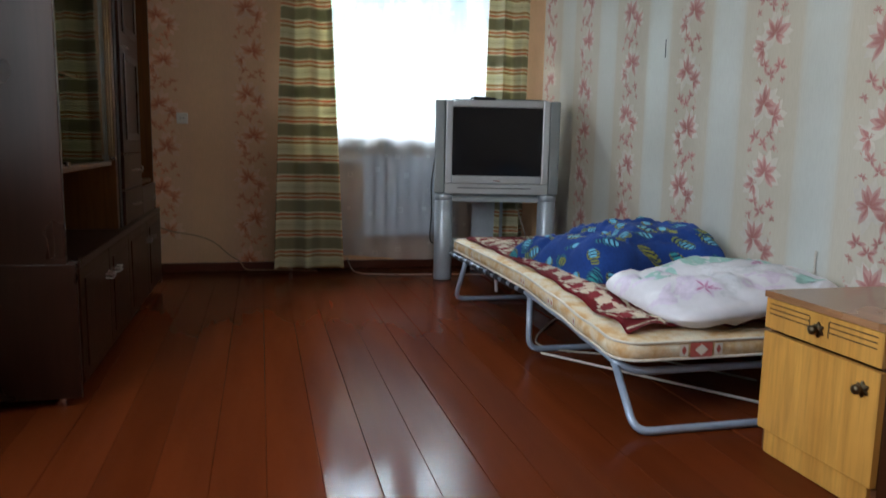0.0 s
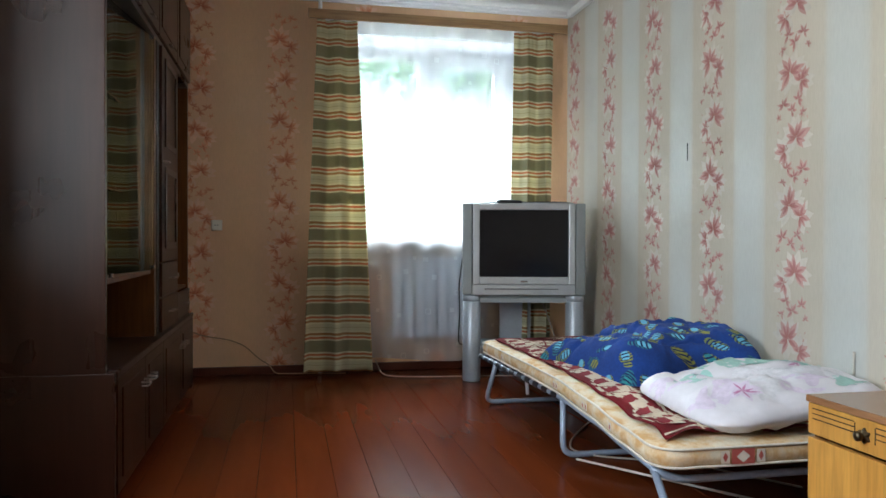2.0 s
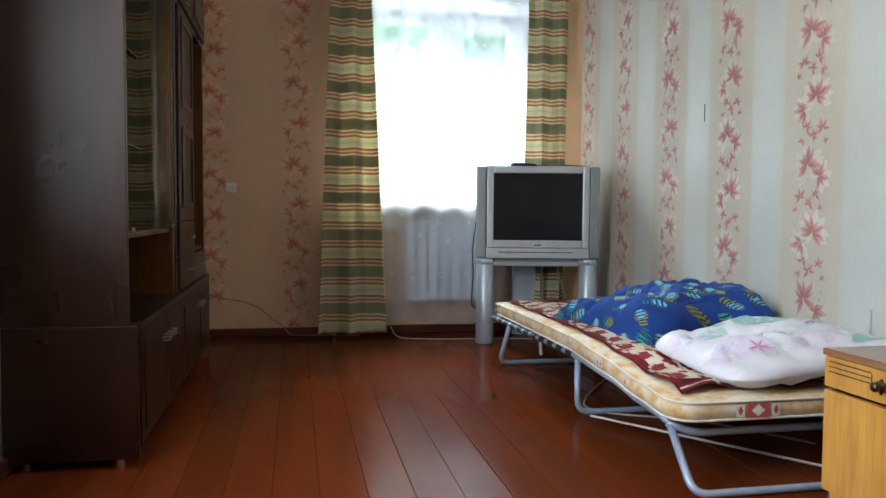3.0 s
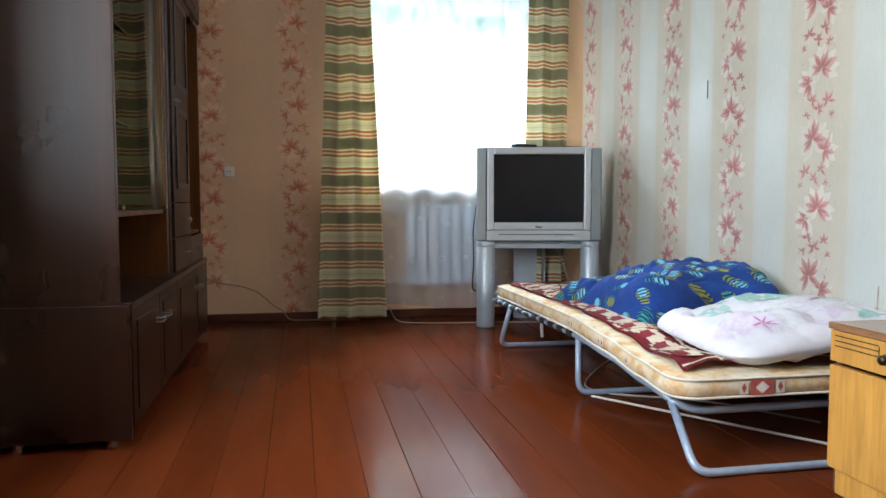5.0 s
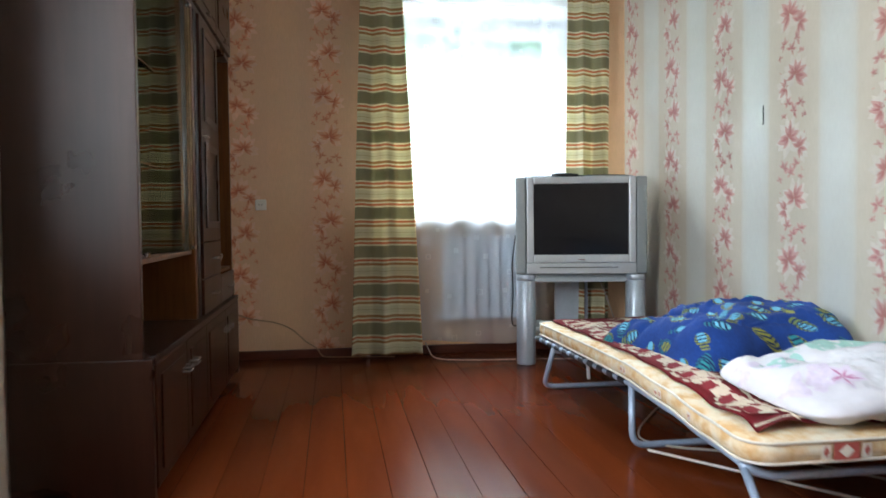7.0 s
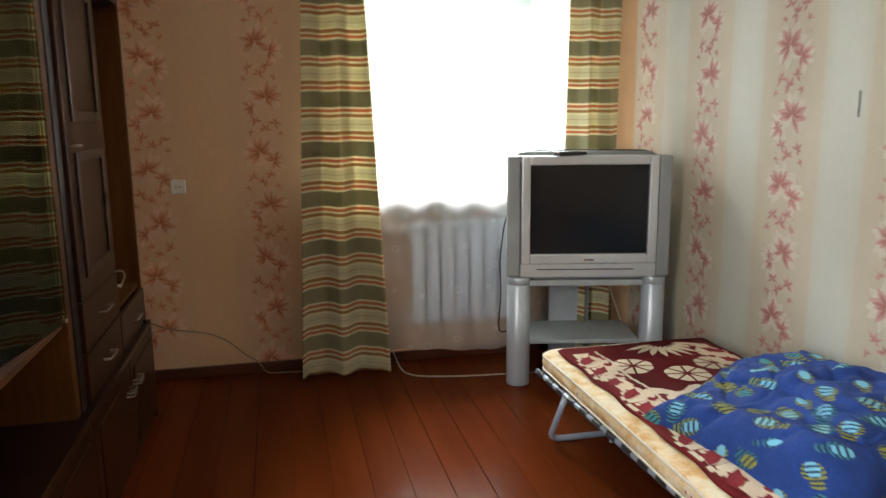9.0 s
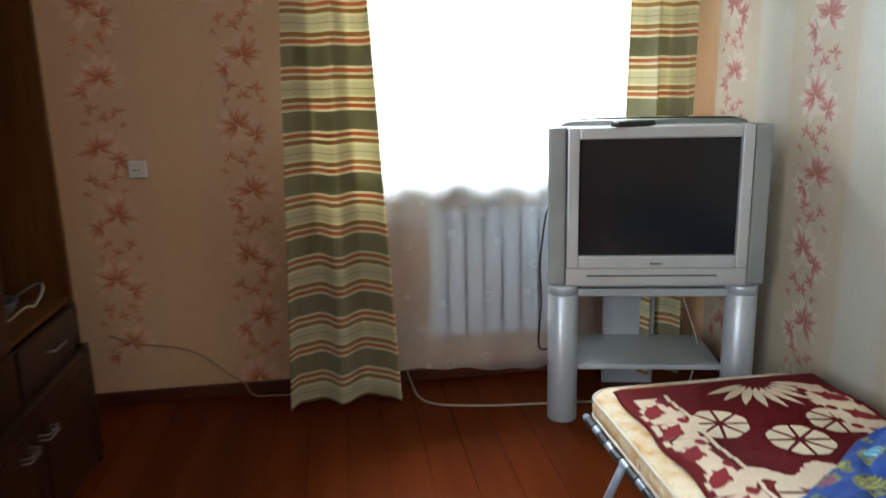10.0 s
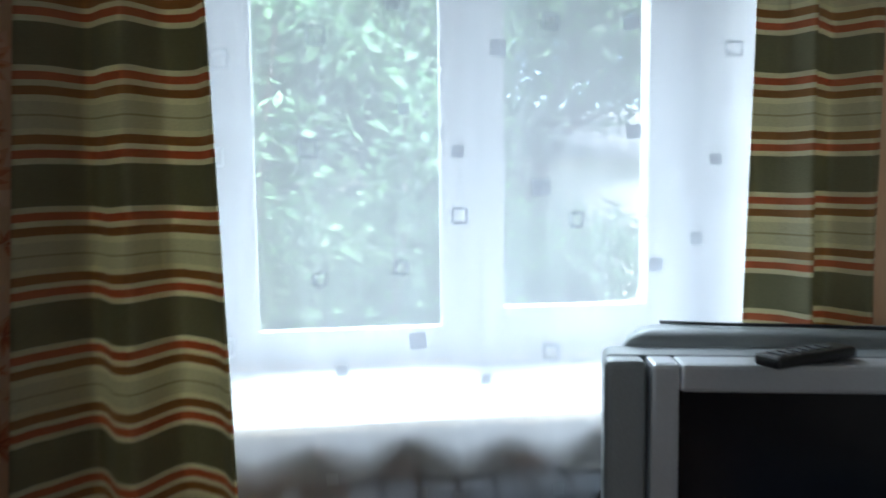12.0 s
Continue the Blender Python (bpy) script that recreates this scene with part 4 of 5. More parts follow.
stand = thing("tv_stand", (*TV_AT, 0.0), "silver television stand with round legs and a shelf", "tv stand", turn=-12.8)
for s in (-1, 1):
    leg = part("leg", lathe(bmesh.new(), [(0.056, 0.0), (0.058, 0.006), (0.058, 0.512), (0.055, 0.515)], (s * 0.331, 0.055, 0.0), 32), M_TV_LEG, stand, local=True, smooth=True)
    part("cap", lathe(bmesh.new(), [(0.055, 0.515), (0.0585, 0.519), (0.0585, 0.548), (0.056, 0.552)], (s * 0.331, 0.055, 0.0), 32), M_TV_LEG, leg, local=True, smooth=True)
part("crossbar", boxes((-0.276, 0.276, 0.03, 0.065, 0.505, 0.535), bevel=0.004), M_TV_SHELF, stand, local=True)
part("top_plate", boxes((-0.275, 0.275, 0.066, 0.44, 0.525, 0.551), bevel=0.003), M_TV_SHELF, stand, local=True)
part("shelf", boxes((-0.272, 0.272, 0.045, 0.40, 0.205, 0.226), bevel=0.005), M_TV_SHELF, stand, local=True)
part("back_column", boxes((-0.13, 0.085, 0.401, 0.43, 0.0, 0.524), bevel=0.003), M_TV_LEG, stand, "pale back column", local=True)

remote = thing("remote_control", (1.60, 5.13, 1.142), "black remote control lying on the television", "remote control", turn=18)
part("body", boxes((-0.085, 0.085, -0.023, 0.023, 0.002, 0.020), bevel=0.007, seg=3), M_BLACK, remote, local=True)
for i in range(6):
    part("button", boxes((-0.07 + 0.02 * i, -0.058 + 0.02 * i, -0.012, 0.012, 0.0195, 0.0225), bevel=0.001), M_TV_GREY, remote, local=True)
wire = part("tv_wire", tube(bmesh.new(), rounded([(1.50, 5.42, 1.155), (1.56, 5.36, 1.160), (1.75, 5.30, 1.160), (1.92, 5.22, 1.160), (2.04, 5.20, 1.157), (2.10, 5.24, 1.10), (2.12, 5.3, 0.9)], 0.03), 0.0035, 8), M_BLACK, smooth=True)
tagged(wire, "thin black wire lying across the television top", "wire")
wire = part("hanging_wire", tube(bmesh.new(), rounded([(1.40, 5.42, 0.86), (1.36, 5.40, 0.80), (1.335, 5.40, 0.6), (1.345, 5.41, 0.42), (1.335, 5.42, 0.25), (1.35, 5.44, 0.20), (1.5, 5.46, 0.23)], 0.04), 0.004, 8), M_BLACK, smooth=True)
tagged(wire, "black wire hanging behind the television", "wire")
wire = part("hanging_wire", tube(bmesh.new(), rounded([(1.90, 5.40, 0.53), (1.95, 5.38, 0.40), (1.99, 5.32, 0.23), (1.96, 5.30, 0.1), (1.93, 5.3, 0.006)], 0.04), 0.0035, 8), M_CABLE, smooth=True)
tagged(wire, "pale wire hanging behind the stand", "wire")

# ---- folding cot ----
CX0, CX1, CY0, CY1 = 1.315, 2.065, 2.65, 4.76


def matt_top(y):
    t = (y - CY0) / (CY1 - CY0)
    pts = [(0.0, 0.268), (0.12, 0.285), (0.25, 0.312), (0.42, 0.333), (0.6, 0.333), (0.8, 0.330), (0.93, 0.327), (1.0, 0.322)]
    for (a, p), (b, q) in zip(pts, pts[1:]):
        if t <= b:
            s = max(0, (t - a) / (b - a))
            return p + (q - p) * s * s * (3 - 2 * s)
    return pts[-1][1]


cot = thing("folding_cot", (1.69, 3.7, 0.0), "folding cot with grey-blue tubular steel frame", "folding bed")
def rail_x(y):
    return CX0 + 0.030 - 0.036 * min(1, max(0, (y - 3.3) / 1.2))


for side in (-1, 1):
    pts = [(CX1 - 0.02 if side > 0 else rail_x(CY0 + 0.08 + (CY1 - CY0 - 0.1) * i / 24), CY0 + 0.08 + (CY1 - CY0 - 0.1) * i / 24, matt_top(CY0 + 0.08 + (CY1 - CY0 - 0.1) * i / 24) - 0.088) for i in range(25)]
    part("side_rail", tube(bmesh.new(), pts, 0.0125), M_TUBE, cot, smooth=True)
for y, dz, sag in ((CY0 + 0.08, 0.088, 0.03), (CY1 - 0.02, 0.088, 0.0)):
    z = matt_top(y) - dz
    part("end_bar", tube(bmesh.new(), rounded([(CX0 + 0.02, y, z), (CX0 + 0.09, y - sag, z - sag), (CX1 - 0.09, y - sag, z - sag), (CX1 - 0.02, y, z)], 0.04), 0.0125), M_TUBE, cot, smooth=True)
for y0, y1, dx in ((2.735, 2.555, 0.018), (3.505, 3.485, 0.018), (4.42, 4.53, -0.03)):
    z = matt_top(y0) - 0.088
    pts = rounded([(rail_x(y0), y0, z), (CX0 + dx, y1, 0.0125), (CX1 - 0.018, y1, 0.0125), (CX1 - 0.035, y0, z)], 0.055)
    part("leg_frame", tube(bmesh.new(), pts, 0.0125, 12), M_TUBE, cot, "bent grey-blue tube leg", smooth=True)
for a, b in (((1.345, 3.37, 0.029), (1.90, 2.62, 0.029)),):
    part("stay_rod", tube(bmesh.new(), [a, b], 0.0045, 8), M_TICK_EDGE, cot, "thin white stay rod", smooth=True)
part("spring_leg", tube(bmesh.new(), [(1.44, 4.30, 0.235), (1.44, 4.27, 0.10)], 0.009, 8), M_RAD, cot, smooth=True)
bm = sheet(bmesh.new(), lambda u, v: Vector((CX0 + 0.05 + (CX1 - CX0 - 0.10) * u, CY0 + 0.1 + (CY1 - CY0 - 0.14) * v,
                                              matt_top(CY0 + 0.1 + (CY1 - CY0 - 0.14) * v) - 0.074)), 6, 24)
bmesh.ops.solidify(bm, geom=bm.faces[:], thickness=0.003)
part("canvas", bm, M_CANVAS, cot, "grey stretched canvas")
for i in range(11):
    y = 3.58 + 0.11 * i
    z, z2, x = matt_top(y - 0.03) - 0.088, matt_top(y + 0.03) - 0.088, rail_x(y)
    bm = tube(bmesh.new(), [(rail_x(y - 0.03), y - 0.03, z), (x, y, (z + z2) / 2), (rail_x(y + 0.03), y + 0.03, z2)], 0.0155, 10)
    box(bm, x + 0.006, x + 0.07, y - 0.022, y + 0.022, (z + z2) / 2 + 0.004, (z + z2) / 2 + 0.009)
    part("strap", bm, M_SPRING, cot, "black strap wrapped round the rail")

mattress = thing("mattress", (1.69, 3.7, 0.2), "thin cream patterned mattress lying on the folding cot", "mattress")


def outline(r, n=8, inset=0.0):
    out = []
    for cx, cy, a0 in ((CX1 - r, CY1 - r, 0), (CX0 + r, CY1 - r, 90), (CX0 + r, CY0 + r, 180), (CX1 - r, CY0 + r, 270)):
        for k in range(n + 1):
            a = radians(a0 + 90 * k / n)
            out.append((cx + (r - inset) * math.cos(a), cy + (r - inset) * math.sin(a)))
    dense = []
    for (x, y), (p, q) in zip(out, out[1:] + out[:1]):
        m = max(1, int(math.hypot(p - x, q - y) / 0.06))
        dense += [(x + (p - x) * i / m, y + (q - y) * i / m) for i in range(m)]
    return dense


bm = bmesh.new()
rings = []
for inset, drop in ((0.06, -0.066), (0.012, -0.066), (0.0, -0.058), (-0.006, -0.034), (0.0, -0.010), (0.012, 0.0), (0.06, 0.002)):
    rings.append([bm.verts.new((x, y, matt_top(y) + drop + 0.002 * math.sin(9 * y + 7 * x))) for x, y in outline(0.09, 8, inset)])
for a, b in zip(rings, rings[1:]):
    for k in range(len(a)):
        bm.faces.new((a[k], a[(k + 1) % len(a)], b[(k + 1) % len(b)], b[k]))
part("ticking", bm, M_TICK, mattress, smooth=True)
bm = sheet(bmesh.new(), lambda u, v: Vector((CX0 + 0.055 + (CX1 - CX0 - 0.11) * u, CY0 + 0.055 + (CY1 - CY0 - 0.11) * v, matt_top(CY0 + 0.055 + (CY1 - CY0 - 0.11) * v) + 0.002)), 8, 40)
part("top_cloth", bm, M_TICK, mattress, smooth=True)
for drop in (-0.006, -0.062):
    ring = [(x, y, matt_top(y) + drop) for x, y in outline(0.09, 8, -0.002)]
    part("piping", tube(bmesh.new(), ring + ring[:1], 0.0045, 6), M_TICK_EDGE, mattress, "pale rounded piping", smooth=True)
def motif(surface, u, w, h, diamond, lift):
    bm = bmesh.new()
    printed(bm, surface, [(-w, -h), (w, -h), (w, h), (-w, h)], u, 0, 0, lift, 0 if diamond else 1)
    printed(bm, surface, [(-w * 0.6, 0), (0, -h * 0.8), (w * 0.6, 0), (0, h * 0.8)], u, 0, 0, 2 * lift, 1 if diamond else 0)
    part("woven_motif", bm, [M_TICK_RED, M_TICK_EDGE], mattress, "red and cream diamond motif")


near_edge = lambda u, v: Vector((u, CY0 - 0.0068, v + matt_top(CY0) - 0.034))
long_edge = lambda u, v: Vector((CX0 - 0.0068, u, v + matt_top(u) - 0.034))
motif(near_edge, 1.60, 0.040, 0.024, True, 0.0008)
for u in (1.538, 1.662, 1.90):
    motif(near_edge, u, 0.015, 0.020, False, 0.0008)
for u in (3.53, 3.50, 3.22, 3.19, 2.98, 4.3):
    motif(long_edge, u, 0.010, 0.014, False, -0.0008)

# red blanket
blanket = thing("blanket", (1.72, 3.7, 0.33), "dark red blanket with cream flowers spread on the mattress", "blanket")
BX0, BX1, BY0, BY1 = 1.375, 2.068, 2.71, 4.70


def blanket_surface(x, y):
    edge = min(1, max(0, (x - BX0) / 0.03))
    near = max(0, 1 - (y - BY0) / 0.22)
    wr = 0.009 * near * (1 + math.sin(x * 34 + 2 * math.sin(y * 17))) + 0.004 * math.sin(5 * x + 7 * y) ** 2
    return Vector((x + 0.006 * math.sin(y * 23), y + 0.02 * near * math.sin(x * 9), matt_top(y) + 0.006 + 0.008 * edge + wr))


bm = sheet(bmesh.new(), lambda u, v: blanket_surface(BX0 + (BX1 - BX0) * u, BY0 + (BY1 - BY0) * v), 60, 160)
bmesh.ops.solidify(bm, geom=bm.faces[:], thickness=0.006)
part("woven_cloth", bm, M_RUG, blanket, smooth=True)
bm = bmesh.new()
rng = random.Random(4)
bs = blanket_surface


def rosette(x, y, r, n=8):
    half = math.pi / n - 0.075
    wedge = [(0.014, 0)] + [(r * (1 - 0.06 * abs(k) / 2) * math.cos(half * k / 2), r * math.sin(half * k / 2)) for k in range(-2, 3)]
    for i in range(n):
        printed(bm, bs, wedge, x, y, i * math.tau / n + 0.2, 0.003, 0, 2)


def scroll(x, y, r, turn, hand=1):
    c = [(r * (0.25 + 0.75 * k / 9) * math.cos(hand * k * 0.55 + turn), r * (0.25 + 0.75 * k / 9) * math.sin(hand * k * 0.55 + turn)) for k in range(10)]
    shape = [(a * 1.22, b * 1.22) for a, b in c] + [(a * 0.66, b * 0.66) for a, b in c[::-1]]
    for (p, q), (s, t) in zip(zip(shape[:10], shape[1:10]), zip(shape[19:9:-1], shape[18:9:-1])):
        printed(bm, bs, [p, q, t, s], x, y, 0, 0.003, 0)


for x, y in ((1.58, 4.40), (1.75, 4.27), (1.92, 4.36), (1.62, 4.02), (1.85, 4.05), (1.6, 3.05), (1.8, 2.95)):
    rosette(x, y, 0.085)
for i in range(14):
    y = 2.85 + 0.128 * i
    for x, hand in ((BX0 + 0.075, 1), (BX1 - 0.08, -1)):
        for k in range(4):
            d = 0.032 * k - 0.064
            w = 0.050 + 0.014 * math.sin(i * 2.1 + k)
            printed(bm, bs, [(-w, d), (w, d), (w, d + 0.033), (-w, d + 0.033)], x, y + 0.016, 0, 0.0026, 0)
        printed(bm, bs, petal_shape(0.112, 0.046), x - hand * 0.050, y - 0.05, radians(90 - hand * 38), 0.0042, 1, 3)
        printed(bm, bs, petal_shape(0.070, 0.030), x + hand * 0.010, y - 0.030, radians(90 + hand * 30), 0.0048, 1, 2)
        printed(bm, bs, ellipse_shape(0.014, 0.018), x + hand * 0.036, y + 0.052, 0.4, 0.0042, 1)
for i in range(9):
    a = radians(200 + 17 * i)
    printed(bm, bs, petal_shape(0.15, 0.030), 1.84 + 0.05 * math.cos(a), 4.665 + 0.05 * math.sin(a), a, 0.003, 0, 3)
for i in range(9):
    y = 2.80 + 0.138 * i
    scroll(1.52 + 0.12 * rng.random(), y, 0.045, rng.uniform(0, 6.28))
    scroll(1.78 + 0.14 * rng.random(), y + 0.06, 0.05, rng.uniform(0, 6.28), -1)
for k in range(24):
    printed(bm, bs, ellipse_shape(0.022, 0.034), 1.49 + 0.022 * k, 4.10 + 0.03 * math.sin(k * 0.8), 0.3, 0.0026, 0)
for k in range(38):
    y = 2.74 + k * 0.05
    printed(bm, bs, [(-0.006, -0.026), (0.006, -0.026), (0.006, 0.026), (-0.006, 0.026)], 1.520, y, 0.15 * math.sin(k), 0.003, 0)
for k in range(30):
    printed(bm, bs, [(-0.012, -0.006), (0.012, -0.006), (0.012, 0.006), (-0.012, 0.006)], BX0 + 0.02 + k * 0.0225, BY0 + 0.03, 0, 0.003, 0)
tagged(part("flower_weave", bm, [M_RUG_CREAM, M_RUG], blanket, "cream woven flowers and scrolls"), kind="stuff")

# blue duvet
duvet = thing("duvet", (1.76, 3.72, 0.34), "crumpled blue duvet printed with small fish on the cot", "duvet")
DX0, DX1, DY0, DY1 = 1.385, 2.150, 3.31, 4.26


def duvet_surface(x, y):
    a = (x - (DX0 + DX1) / 2) / ((DX1 - DX0) / 2)
    b = (y - (DY0 + DY1) / 2) / ((DY1 - DY0) / 2)
    px, py = x, y
    p = max(0.0, 1 - abs(a) ** 9.0) ** 0.36 * max(0.0, 1 - abs(b) ** 10.0) ** 0.36
    fold = 1 / (1 + math.exp(-(a + 0.12 + 0.15 * math.sin(b * 3)) * 12))
    tilt = 0.106 + 0.012 * fold - 0.040 * b + 0.012 * math.exp(-((b + 0.1) / 0.5) ** 2)
    n = noise.noise(Vector((px * 5.0, py * 4.0, 0.3))) * 0.040 + noise.noise(Vector((px * 12, py * 11, 2.3))) * 0.016 + noise.noise(Vector((px * 26, py * 24, 4.1))) * 0.010 - 0.016 * (1 - min(1, abs(noise.noise(Vector((px * 3.6, py * 4.4, 8.8)))) * 6)) ** 2
    crease = -0.022 * math.exp(-((b + 0.05 + 0.25 * a) / 0.07) ** 2)
    wx = 0.03 * noise.noise(Vector((py * 4, 1.7, 0))) * (1 - abs(b))
    wy = 0.09 * noise.noise(Vector((px * 3, 5.7, 0)))
    far = 0.5 * (b + 1)
    py = py - 0.15 * (1 - a) * far
    wx += 0.13 * (1 - far) * (1 - a) / 2
    return Vector((px + wx, py + wy * abs(b), matt_top(py) + 0.012 + p * (tilt + n + crease) + 0.02 * p))


bm = sheet(bmesh.new(), lambda u, v: duvet_surface(DX0 + (DX1 - DX0) * (0.5 - 0.5 * math.cos(math.pi * u)), DY0 + (DY1 - DY0) * (0.5 - 0.5 * math.cos(math.pi * v))), 90, 110)
part("quilted_cover", bm, M_DUVET, duvet, smooth=True)


def flap_surface(u, v):
    """The half of the duvet that is folded back over itself, along the wall side."""
    y = DY0 + 0.07 + (DY1 - DY0 - 0.20) * v
    x0 = 1.66 + 0.05 * math.sin(7 * y) + 0.10 * max(0, y - 3.9)
    x = x0 + (DX1 - 0.05 - x0) * u
    edge = min(x - x0, DX1 - 0.05 - x, y - DY0 - 0.07, DY1 - 0.13 - y)
    rise = math.sqrt(max(0.0, 1 - (1 - min(1, max(0, edge) / 0.035)) ** 2))
    return duvet_surface(x, y) + Vector((0, 0, -0.004 + 0.034 * rise + 0.008 * rise * noise.noise(Vector((x * 9, y * 9, 6.0)))))


bm = sheet(bmesh.new(), lambda u, v: flap_surface(0.5 - 0.5 * math.cos(math.pi * u), 0.5 - 0.5 * math.cos(math.pi * v)), 70, 90)
part("folded_flap", bm, M_DUVET, duvet, "upper half folded back over the lower", smooth=True)

# pillow
pillow = thing("pillow", (1.85, 2.95, 0.33), "plump white pillow with pale floral print on the cot", "pillow")
PC = [Vector((1.49, 3.22, 0.335)), Vector((1.53, 2.66, 0.300)), Vector((2.17, 2.63, 0.375)), Vector((2.19, 3.16, 0.395))]


def pillow_mid(s, t):
    return PC[0].lerp(PC[3], s).lerp(PC[1].lerp(PC[2], s), t)


def pillow_surface(s, t, sign=1):
    a, b = 2 * s - 1, 2 * t - 1
    p = (max(0, 1 - abs(a) ** 3.4) ** 0.5) * (max(0, 1 - abs(b) ** 3.4) ** 0.5)
    pinch = 0.06 * (1 - abs(a)) * abs(b) ** 4
    q = pillow_mid(0.5 + (min(1, max(0, s)) - 0.5) * (1 - 0.11 * abs(b) ** 6), 0.5 + (t - 0.5) * (1 - pinch) * (1 - 0.11 * abs(a) ** 6))
    wr = -0.016 * math.exp(-((s - 0.22 - 0.2 * t + 0.03 * math.sin(9 * t)) / 0.035) ** 2) - 0.012 * math.exp(-((t - 0.62 + 0.25 * s) / 0.03) ** 2) + 0.030 * noise.noise(Vector((s * 4, t * 4, 3))) + 0.013 * noise.noise(Vector((s * 11, t * 9, 5))) - 0.012 * (1 - min(1, abs(noise.noise(Vector((s * 5 + t * 2, t * 5 - s * 2, 7.3)))) * 7)) ** 2 + 0.004 * math.sin(13 * s + 9 * t) * abs(b)
    return q + Vector((0, 0, sign * (0.082 * p) + wr * p + 0.012))


ps = lambda x, y: pillow_surface(x / 0.65, y / 0.55)
bm = bmesh.new()
for sign in (1, -1):
    sheet(bm, lambda u, v: pillow_surface(0.5 - 0.5 * math.cos(math.pi * u), 0.5 - 0.5 * math.cos(math.pi * v), sign if sign > 0 else -0.55), 44, 40)
bmesh.ops.remove_doubles(bm, verts=bm.verts[:], dist=0.0008)
bmesh.ops.recalc_face_normals(bm, faces=bm.faces[:])
part("pillowcase", bm, M_PILLOW, pillow, smooth=True)
bm = bmesh.new()
rng = random.Random(9)
for x, y, r, m in ((0.12, 0.40, 0.10, 1), (0.30, 0.25, 0.12, 0), (0.45, 0.34, 0.10, 0), (0.05, 0.16, 0.08, 1), (0.27, 0.10, 0.10, 3), (0.42, 0.09, 0.10, 3),
                   (0.54, 0.16, 0.08, 3), (0.12, 0.22, 0.07, 3), (0.24, 0.46, 0.08, 0), (0.52, 0.44, 0.08, 3), (0.36, 0.45, 0.07, 1), (0.16, 0.43, 0.07, 2), (0.50, 0.22, 0.05, 2)):
    for i in range(7):
        t = i * 0.9 + rng.uniform(-0.4, 0.4)
        if m == 2:
            printed(bm, ps, petal_shape(r * rng.uniform(0.6, 1.0), r * 0.42), x, y, -t, -0.0026, 1, 2)
            printed(bm, ps, petal_shape(r * rng.uniform(0.4, 0.8), r * 0.10), x, y, -t, -0.0034, 2, 2)
        else:
            printed(bm, ps, ellipse_shape(r * rng.uniform(0.3, 0.7), r * rng.uniform(0.12, 0.3)), x + rng.gauss(0, r * 0.5), y + rng.gauss(0, r * 0.4), -t, -0.0014 - 0.0001 * i, m, 2)
tagged(part("flower_print", bm, [M_PILLOW_GREY, M_PILLOW_LILAC, M_PILLOW_PINK, M_PILLOW_GREEN], pillow, "faded lilac and green flowers"), kind="stuff")

# ---- bedside cabinet ----
NX0, NX1, NY0, NY1, NZ = 1.64, 2.10, 1.985, 2.405, 0.474
stand_ob = thing("nightstand", (1.87, 2.2, 0.0), "yellow oak veneered nightstand with a drawer and door", "nightstand")
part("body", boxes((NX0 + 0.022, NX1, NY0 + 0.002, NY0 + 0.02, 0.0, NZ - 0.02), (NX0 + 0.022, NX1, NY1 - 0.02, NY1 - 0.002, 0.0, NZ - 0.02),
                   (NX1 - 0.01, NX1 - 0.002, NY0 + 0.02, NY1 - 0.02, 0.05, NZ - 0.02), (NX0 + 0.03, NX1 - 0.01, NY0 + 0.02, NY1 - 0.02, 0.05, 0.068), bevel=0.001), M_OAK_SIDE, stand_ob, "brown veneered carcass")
part("top", boxes((NX0 - 0.004, NX1 + 0.004, NY0 - 0.004, NY1 + 0.004, NZ - 0.019, NZ), bevel=0.003), [M_OAK_TOP], stand_ob, "worn brown top board")
part("plinth", boxes((NX0 + 0.012, NX0 + 0.03, NY0 + 0.021, NY1 - 0.021, 0.0, 0.068), bevel=0.002), M_OAK, stand_ob)
drawer = part("drawer", boxes((NX0, NX0 + 0.02, NY0 + 0.002, NY1 - 0.002, 0.368, 0.453), bevel=0.002), M_OAK, stand_ob)
for z in (0.438, 0.424, 0.410):
    for a, b in ((NY0 + 0.02, 2.195 - 0.036), (2.195 + 0.036, NY1 - 0.02)):
        part("groove", boxes((NX0 - 0.0012, NX0 + 0.001, a, b, z, z + 0.0028)), M_GROOVE, drawer)
door = part("door", boxes((NX0, NX0 + 0.02, NY0 + 0.002, NY1 - 0.002, 0.072, 0.357), bevel=0.002), M_OAK, stand_ob)


def rosette_knob(parent, y, z):
    bm = lathe(bmesh.new(), [(0.004, 0.0), (0.0175, 0.001), (0.0165, 0.005), (0.008, 0.007), (0.007, 0.014), (0.013, 0.018), (0.012, 0.026), (0.003, 0.029)], (0, 0, 0), 36)
    for v in bm.verts:
        if v.co.z < 0.006:
            lobe = 1 + 0.22 * math.cos(6 * math.atan2(v.co.y, v.co.x))
            v.co.x, v.co.y = v.co.x * lobe, v.co.y * lobe
    bm.transform(Matrix.Translation((NX0, y, z)) @ Matrix.Rotation(radians(-90), 4, "Y"))
    part("knob", bm, M_BRASS, parent, "dark brass flower knob", smooth=True)


for dy in (-0.034, 0.034):
    part("groove", boxes((NX0 - 0.0012, NX0 + 0.001, 2.195 + dy - 0.0014, 2.195 + dy + 0.0014, 0.396, 0.4375)), M_GROOVE, drawer)
rosette_knob(drawer, 2.195, 0.411)
rosette_knob(door, 2.035, 0.305)

